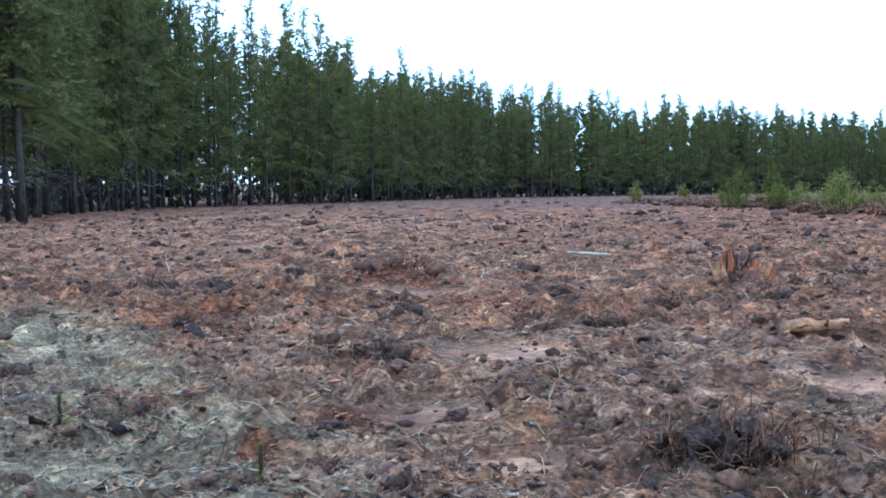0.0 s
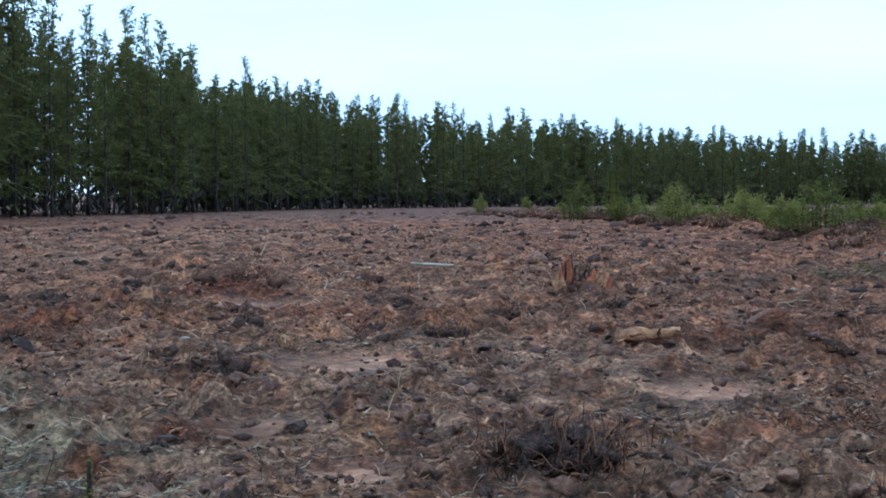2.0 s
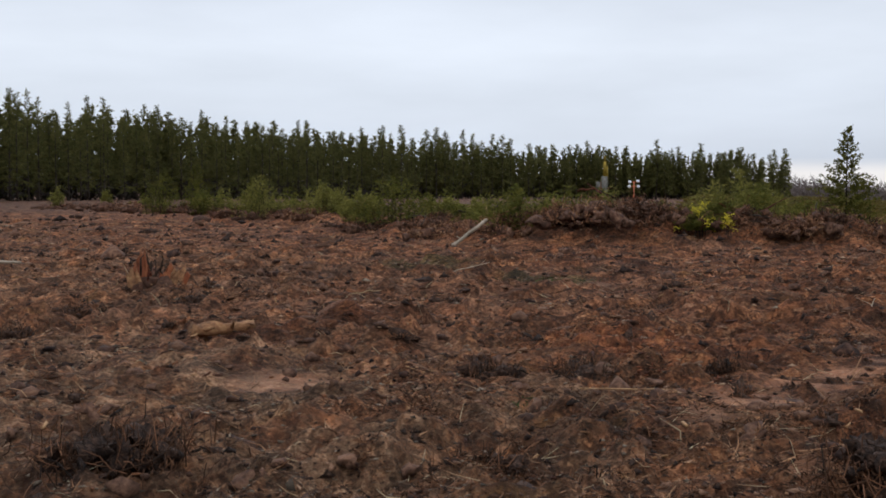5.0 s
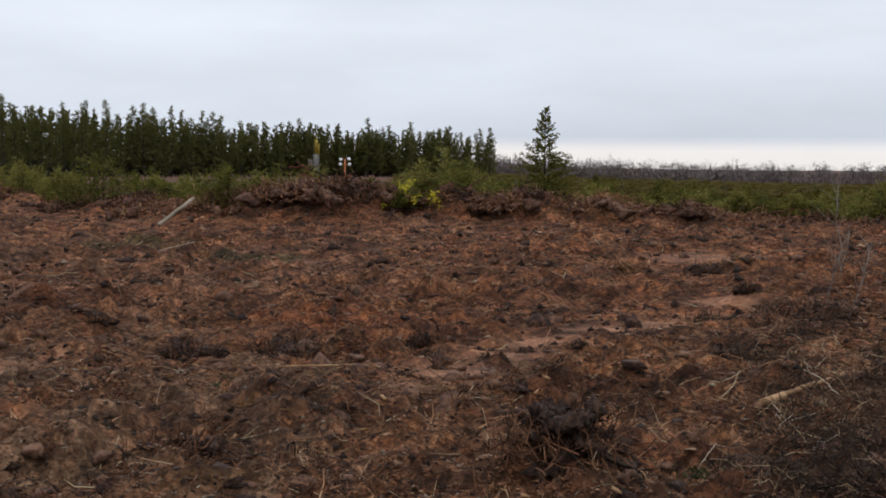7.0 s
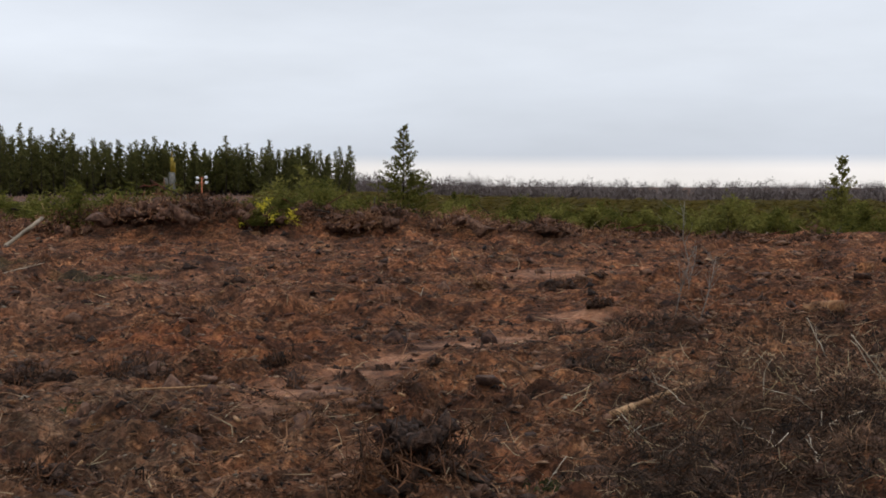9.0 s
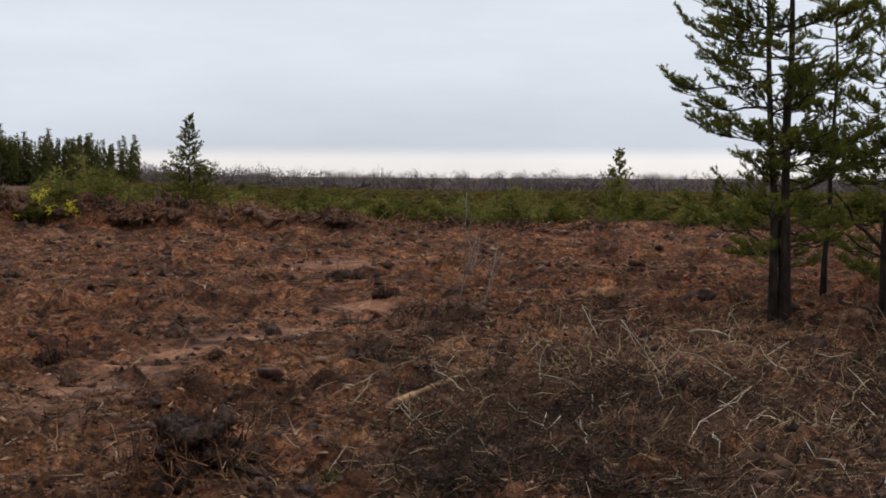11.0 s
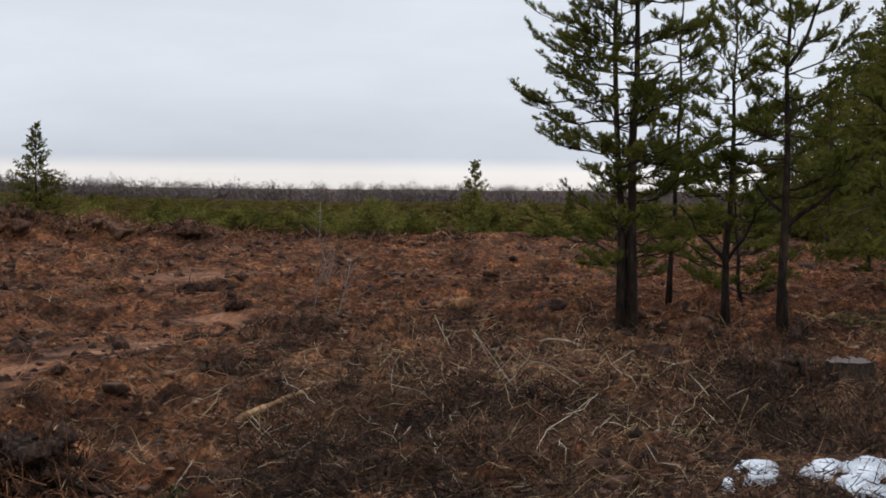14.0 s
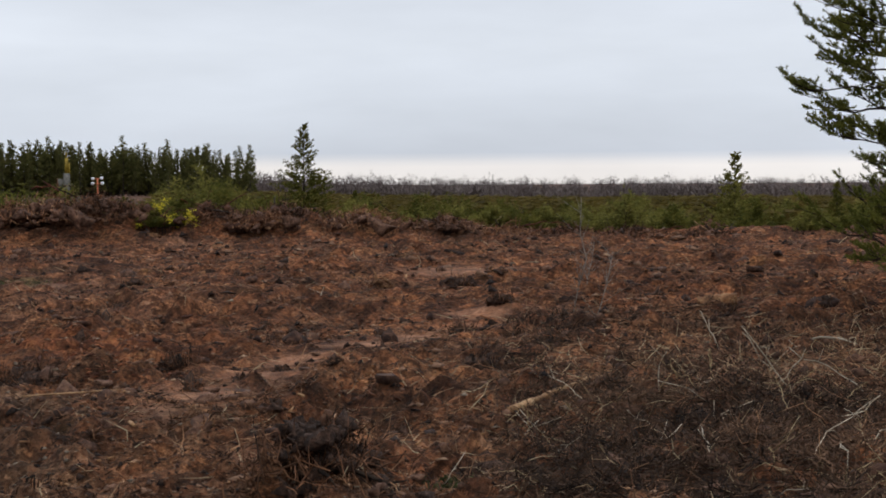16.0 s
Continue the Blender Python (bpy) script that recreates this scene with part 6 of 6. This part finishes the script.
def clods():
    r = rnd(1020)
    x, y, d = scatter(r, 3800, 5.8, 110)
    k = vnoise2(x * 0.55, y * 0.55, 22) + 0.5 * r.uniform(0, 1, len(x)) > 0.62
    x, y, d = x[k], y[k], d[k]
    z = height(x, y)
    stock = [lump(r, (1, 1, 1), 0.85, 2) for _ in range(14)]
    crude = [lump(r, (1, 1, 1), 0.6, 1) for _ in range(14)]
    s = Soup()
    shapes = []
    for v, f in stock:
        one = Soup()
        one.add(v, f)
        shapes.append(one.mesh("soil_clod", CLOD))
    made = 0
    for i in range(len(x)):
        pick = r.randint(14)
        v, f = (stock if d[i] < 26 else crude)[pick]
        g = 0.03 * math.exp(r.normal(0.1, 0.5)) * (0.8 + d[i] / 28)
        w = r.uniform(0, 6.28)
        rot = np.array([[math.cos(w), -math.sin(w), 0], [math.sin(w), math.cos(w), 0], [0, 0, 1]])
        sx, sz = g * r.uniform(0.8, 1.25), g * r.uniform(0.55, 0.9)
        if made < 280 and d[i] < 17 and 0.026 < g < 0.07:
            made += 1
            ob = tagged(new("soil_clod", shapes[pick]), "dark clod of torn earth with root fibres", "clod", "clods on the clearing")
            ob.matrix_basis = Matrix.Translation((x[i], y[i], z[i] + g * 0.1)) @ Matrix.Rotation(w, 4, "Z") @ Matrix.Diagonal((sx, g, sz, 1))
            continue
        v, f = crude[pick]
        s.add((v * (sx, g, sz)) @ rot.T + (x[i], y[i], z[i] + g * 0.1), f)
    mesh_thing("soil_clods", s, CLOD, "scattered dark clods of torn earth", "clods", kind="stuff")


clods()


def fibres(seed, n, lmin, lmax, wid, tilt, mat, name, label, category, clumps=0, spread=0.1, keep=None, zone=(5.8, 30, -22, 85)):
    """Short torn fibres standing out of the soil, alone or in clumps; one narrow triangle each."""
    r = rnd(seed)
    if clumps:
        cx, cy, cd = scatter(r, clumps, *zone)
        k = r.randint(0, clumps, n)
        g = spread * np.exp(r.normal(0, 0.5, clumps))[k] * (0.7 + cd[k] / 30)
        x, y = cx[k] + r.normal(0, 1, n) * g, cy[k] + r.normal(0, 1, n) * g * 0.7
        d = cd[k]
        lift = np.exp(-((x - cx[k]) ** 2 + (y - cy[k]) ** 2) / (g * g)) * g * 0.35
    else:
        x, y, d = scatter(r, n, *zone)
        lift = 0
    lift = np.zeros(n) + lift
    if keep is not None:
        q = keep(x, y, r)
        x, y, d, lift = x[q], y[q], d[q], lift[q]
    n = len(x)
    ln = r.uniform(lmin, lmax, n) * (0.7 + d / 26)
    a, e = r.uniform(0, 6.283, n), np.abs(r.normal(0.15, tilt, n))
    p = np.stack([x, y, height(x, y) - 0.006 + lift], -1)
    w = np.stack([np.cos(a) * np.cos(e), np.sin(a) * np.cos(e), np.sin(e)], -1)
    s = Soup()
    s.add(*blade_block(p, w, ln, wid * r.uniform(0.6, 1.5, n) * (0.7 + d / 20), r))
    mesh_thing(name, s, mat, label, category, kind="stuff")


def grey_zone(x, y):
    """Weight of the greyer ground: the trampled track and the brush before the pines."""
    a = 1 - smooth(3.0, 7.5, np.hypot(x - 0.5, y - 9.0))
    return np.maximum(a, 0.35 * (1 - smooth(3.0, 6.0, np.hypot(x - 10.5, y - 3.5))))


def loose(x, y, r):
    """Loose litter leaves the compacted places clear and gathers in drifts."""
    drift = smooth(0.25, 0.7, vnoise2(x * 0.8, y * 0.8, 31))
    return r.uniform(0, 1, len(x)) < (0.25 + 0.75 * drift) * (1 - 0.92 * bareness(x, y)) * (1 - 0.6 * tread(x, y)[0])


fibres(1101, 26000, 0.02, 0.075, 0.0032, 0.28, FIBRE, "soil_fibres", "short torn reddish fibres and dry roots over the soil", "litter", keep=lambda x, y, r: loose(x, y, r) & (r.uniform(0, 1, len(x)) > 0.75 * grey_zone(x, y)))
fibres(1105, 52000, 0.02, 0.075, 0.0032, 0.28, GREYFIBRE, "grey_mulch", "short grey-brown straw mulch over the soil", "litter", keep=lambda x, y, r: loose(x, y, r) & (r.uniform(0, 1, len(x)) < 0.8 * grey_zone(x, y) + 0.12))
fibres(1102, 30000, 0.02, 0.07, 0.004, 0.45, SOD, "sod_bristle", "torn dark sod bristling with roots", "litter", clumps=700, spread=0.08, keep=loose)
fibres(1103, 26000, 0.03, 0.10, 0.003, 0.35, FIBRE, "mulch_clumps", "heaped dry brown bracken and straw mulch", "litter", clumps=500, spread=0.16, keep=loose)
fibres(1104, 60000, 0.02, 0.06, 0.0032, 0.2, GREYSTRAW, "dead_turf", "short grey-green dead turf", "grass", keep=lambda x, y, r: (x < 4) & grassy(x, y, r))
# dead bracken whose dark colour also paints the shadow under the brushwood
fibres(1106, 32000, 0.05, 0.15, 0.0032, 0.5, SHADED_BRUSH, "dark_brush", "dead bracken and heather, darkened as shadow under the brushwood", "brushwood", clumps=270, spread=0.2, zone=(6.0, 15, 54, 86))
# near-black fibres stand in for the shade that falls beside the stump
fibres(1108, 16000, 0.06, 0.18, 0.0034, 0.6, SHADED_BRUSH, "dark_heather", "dark fibres standing in for the shade beside the old stump", "brushwood", clumps=60, spread=0.22, zone=(8.2, 11.5, 76, 86))
# foreground heather, its dark colour includes the shadow within the mass
fibres(1107, 20000, 0.06, 0.18, 0.0034, 0.5, SHADED_BRUSH, "dark_heather", "dead heather and bracken mass in the foreground, darkened as shadow", "brushwood", clumps=170, spread=0.2, zone=(6.2, 10.0, 55, 70))


fibres(1109, 9000, 0.04, 0.11, 0.0034, 0.45, SOD, "torn_turf", "dark torn turf and roots in the foreground", "litter", clumps=75, spread=0.13, zone=(6.0, 9.5, 22, 48))


def crumbs(seed, n, mat, name, label, size=0.0105, flat=0.6, keep=None, far=60):
    """Crumbled bits of earth, bark and turf, four-sided, all over the soil."""
    r = rnd(seed)
    x, y, d = scatter(r, n, 5.8, far)
    if keep is not None:
        q = keep(x, y, r)
        x, y, d = x[q], y[q], d[q]
    n = len(x)
    g = size * np.exp(r.normal(0, 0.5, n)) * (0.4 + d / 16)
    w = r.uniform(0, 6.283, n)
    v = np.array([(1, 0, -0.4), (-0.5, 0.87, -0.4), (-0.5, -0.87, -0.4), (0, 0, 0.9)])[None] + r.normal(0, 0.35, (n, 4, 3))
    v = v * g[:, None, None] * (1.7, 1.0, flat)
    c, s2 = np.cos(w)[:, None], np.sin(w)[:, None]
    v = np.stack([v[..., 0] * c - v[..., 1] * s2, v[..., 0] * s2 + v[..., 1] * c, v[..., 2]], -1)
    v = v + np.stack([x, y, height(x, y) + g * 0.35 * flat / 0.6], -1)[:, None]
    f = np.arange(n)[:, None, None] * 4 + np.array([(0, 2, 1), (0, 1, 3), (1, 2, 3), (2, 0, 3)])
    s = Soup()
    s.add(v.reshape(-1, 3), f.reshape(-1, 3))
    mesh_thing(name, s, mat, label, "litter", kind="stuff")


crumbs(1301, 46000, CRUMB, "soil_crumbs", "crumbled brown earth and bark bits", 0.013, 0.6, lambda x, y, r: loose(x, y, r) & (r.uniform(0, 1, len(x)) > 0.6 * grey_zone(x, y)))
crumbs(1302, 22000, PEAT, "peat_crumbs", "crumbled black earth bits", 0.013, 0.8, loose)
crumbs(1303, 45000, BARKFLAKE, "bark_flakes", "flat brown and tan flakes of bark and torn turf", 0.0125, 0.4, lambda x, y, r: loose(x, y, r) & (r.uniform(0, 1, len(x)) > 0.6 * grey_zone(x, y)))
crumbs(1304, 34000, GREYCRUMB, "grey_soil_crumbs", "grey-brown crumbs of dried soil and matted turf", 0.0115, 0.5, lambda x, y, r: (r.uniform(0, 1, len(x)) < 0.9 * grey_zone(x, y) + 0.1) & loose(x, y, r))

# bare pale stalks standing in the brush: foot, tip
STALKS = [
    (7.02, 4.86, 7.0, 4.9, 0.24), (7.2, 4.85, 7.05, 5.0, 0.24), (6.95, 5.0, 7.1, 4.86, 0.16), (8.55, 4.75, 8.58, 4.72, 0.33), (8.2, 4.62, 8.28, 4.5, 0.3),
    (9.0, 3.85, 8.85, 4.2, 0.48), (8.95, 4.0, 9.1, 3.8, 0.3), (9.3, 3.4, 9.05, 3.8, 0.25), (8.6, 4.3, 8.55, 4.35, 0.3), (6.6, 3.9, 6.9, 3.7, 0.25),
    (5.6, 4.5, 5.66, 4.45, 0.12), (12.2, 11.95, 12.22, 11.9, 0.2), (10.3, 8.3, 10.75, 7.9, 0.05), (9.5, 3.0, 9.35, 3.3, 0.3), (9.9, 4.4, 9.7, 4.6, 0.3), (10.6, 5.2, 10.45, 5.35, 0.3),
    (8.9, 2.6, 9.1, 2.4, 0.22), (9.4, 2.3, 9.3, 2.6, 0.25), (8.1, 3.2, 8.4, 3.0, 0.18), (7.4, 3.9, 7.7, 3.6, 0.12), (0.78, 9.5, 0.9, 9.55, 0.3), (-5.0, 22.5, -5.08, 22.5, 0.35),
    (0.6, 20.4, 0.66, 20.4, 0.3), (2.1, 19.6, 2.12, 19.6, 0.28), (6.9, 16.8, 7.2, 16.4, 0.16), (10.2, 20.5, 10.9, 19.9, 0.12)]
for i, (ax, ay, bx, by, up) in enumerate(STALKS):
    s = Soup()
    r = rnd(1400 + i)
    line = bend((ax, ay, floor_at(ax, ay) - 0.02), (bx, by, floor_at(bx, by) + up), r.normal(0, 0.02), 6, r, 0.012)
    s.add(*tube(line, np.linspace(0.0033, 0.0016, 6) * (1 + math.hypot(ax, ay) / 14), 5))
    k = r.randint(2, 5)
    s.add(*tube(bend(line[k], line[k] + np.array([r.normal(0, 0.1), r.normal(0, 0.1), 0.1]), 0, 3, r), [0.003, 0.0025, 0.0015], 4))
    mesh_thing("dry_stalk", s, PALETUFT if i % 4 == 0 else PALESTALK, "pale bare dead stalk rising from the brush", "stalk", "pale stalks in the clearing")


def arching_stalks():
    """Pale dead bracken stalks lying crosswise over the dark brush."""
    r = rnd(1480)
    for i in range(52):
        x, y = r.uniform(6.0, 10.2), r.uniform(1.9, 5.0)
        if x * 0.55 + y < 6.2 and r.uniform() < 0.3:
            continue
        a, ln = r.uniform(0, 6.283), r.uniform(0.12, 0.38)
        p = np.array([x, y, floor_at(x, y) + r.uniform(0.0, 0.05)])
        qx, qy = x + math.cos(a) * ln, y + math.sin(a) * ln
        q = np.array([qx, qy, floor_at(qx, qy) + r.uniform(0.04, 0.26)])
        s = Soup()
        line = bend(p, q, r.uniform(-0.02, 0.10), 6, r, 0.012)
        s.add(*tube(line, np.linspace(0.003, 0.0016, 6), 5))
        k = r.randint(2, 5)
        s.add(*tube(bend(line[k], line[k] + r.normal(0, 0.07, 3) + (0, 0, 0.05), 0, 3, r), [0.003, 0.0025, 0.0015], 4))
        mesh_thing("dry_stalk", s, (PALETUFT, PALESTALK, STRAW)[i % 3], "pale arching dead stalk over dark brush", "stalk", "pale stalks in the clearing")


arching_stalks()


def sod_clumps():
    """Torn-up sods: a rough earth core bristling with roots, lying all over the clearing."""
    kinds = []
    for k in range(8):
        r = rnd(1200 + k)
        ob = tagged(new("sod_clump"), "torn-up dark sod with ragged roots on churned soil", "sod clump", "sods on the clearing")
        core = Soup()
        v, f = lump(r, (0.85, 0.65, 0.5), 1.2, 2)
        core.add(v + (0, 0, 0.05), f)
        part("earth_core", core, PEAT if k % 4 else CLOD, ob)
        m = 110
        a, q = r.uniform(0, 6.28, m), r.uniform(0.2, 1.1, m)
        p = np.stack([np.cos(a) * q, np.sin(a) * q * 0.7, 0.5 * np.sqrt(np.clip(1.15 - q * q, 0, 1)) * r.uniform(0.3, 1.1, m)], -1)
        d = p * (1, 1, 1.6) + r.normal(0, 0.5, (m, 3))
        hair = Soup()
        hair.add(*blade_block(p, d, r.uniform(0.15, 0.6, m), r.uniform(0.02, 0.05, m), r))
        part("root_bristle", hair, SOD if k % 3 else FIBRE, ob, kind="stuff")
        kinds.append(ob)
    r = rnd(1210)
    x, y, d = scatter(r, 295, 6.2, 48)
    for i in range(len(x)):
        g = r.uniform(0.04, 0.11) * (0.8 + d[i] / 26)
        ob = kinds[i] if i < 8 else copy_thing(kinds[r.randint(8)], Matrix.Identity(4))
        ob.matrix_basis = Matrix.Translation((x[i], y[i], floor_at(x[i], y[i]) - 0.01)) @ Matrix.Rotation(r.uniform(0, 6.28), 4, "Z") @ Matrix.Diagonal((g * r.uniform(0.9, 1.35), g, g * r.uniform(0.8, 1.4), 1))


sod_clumps()
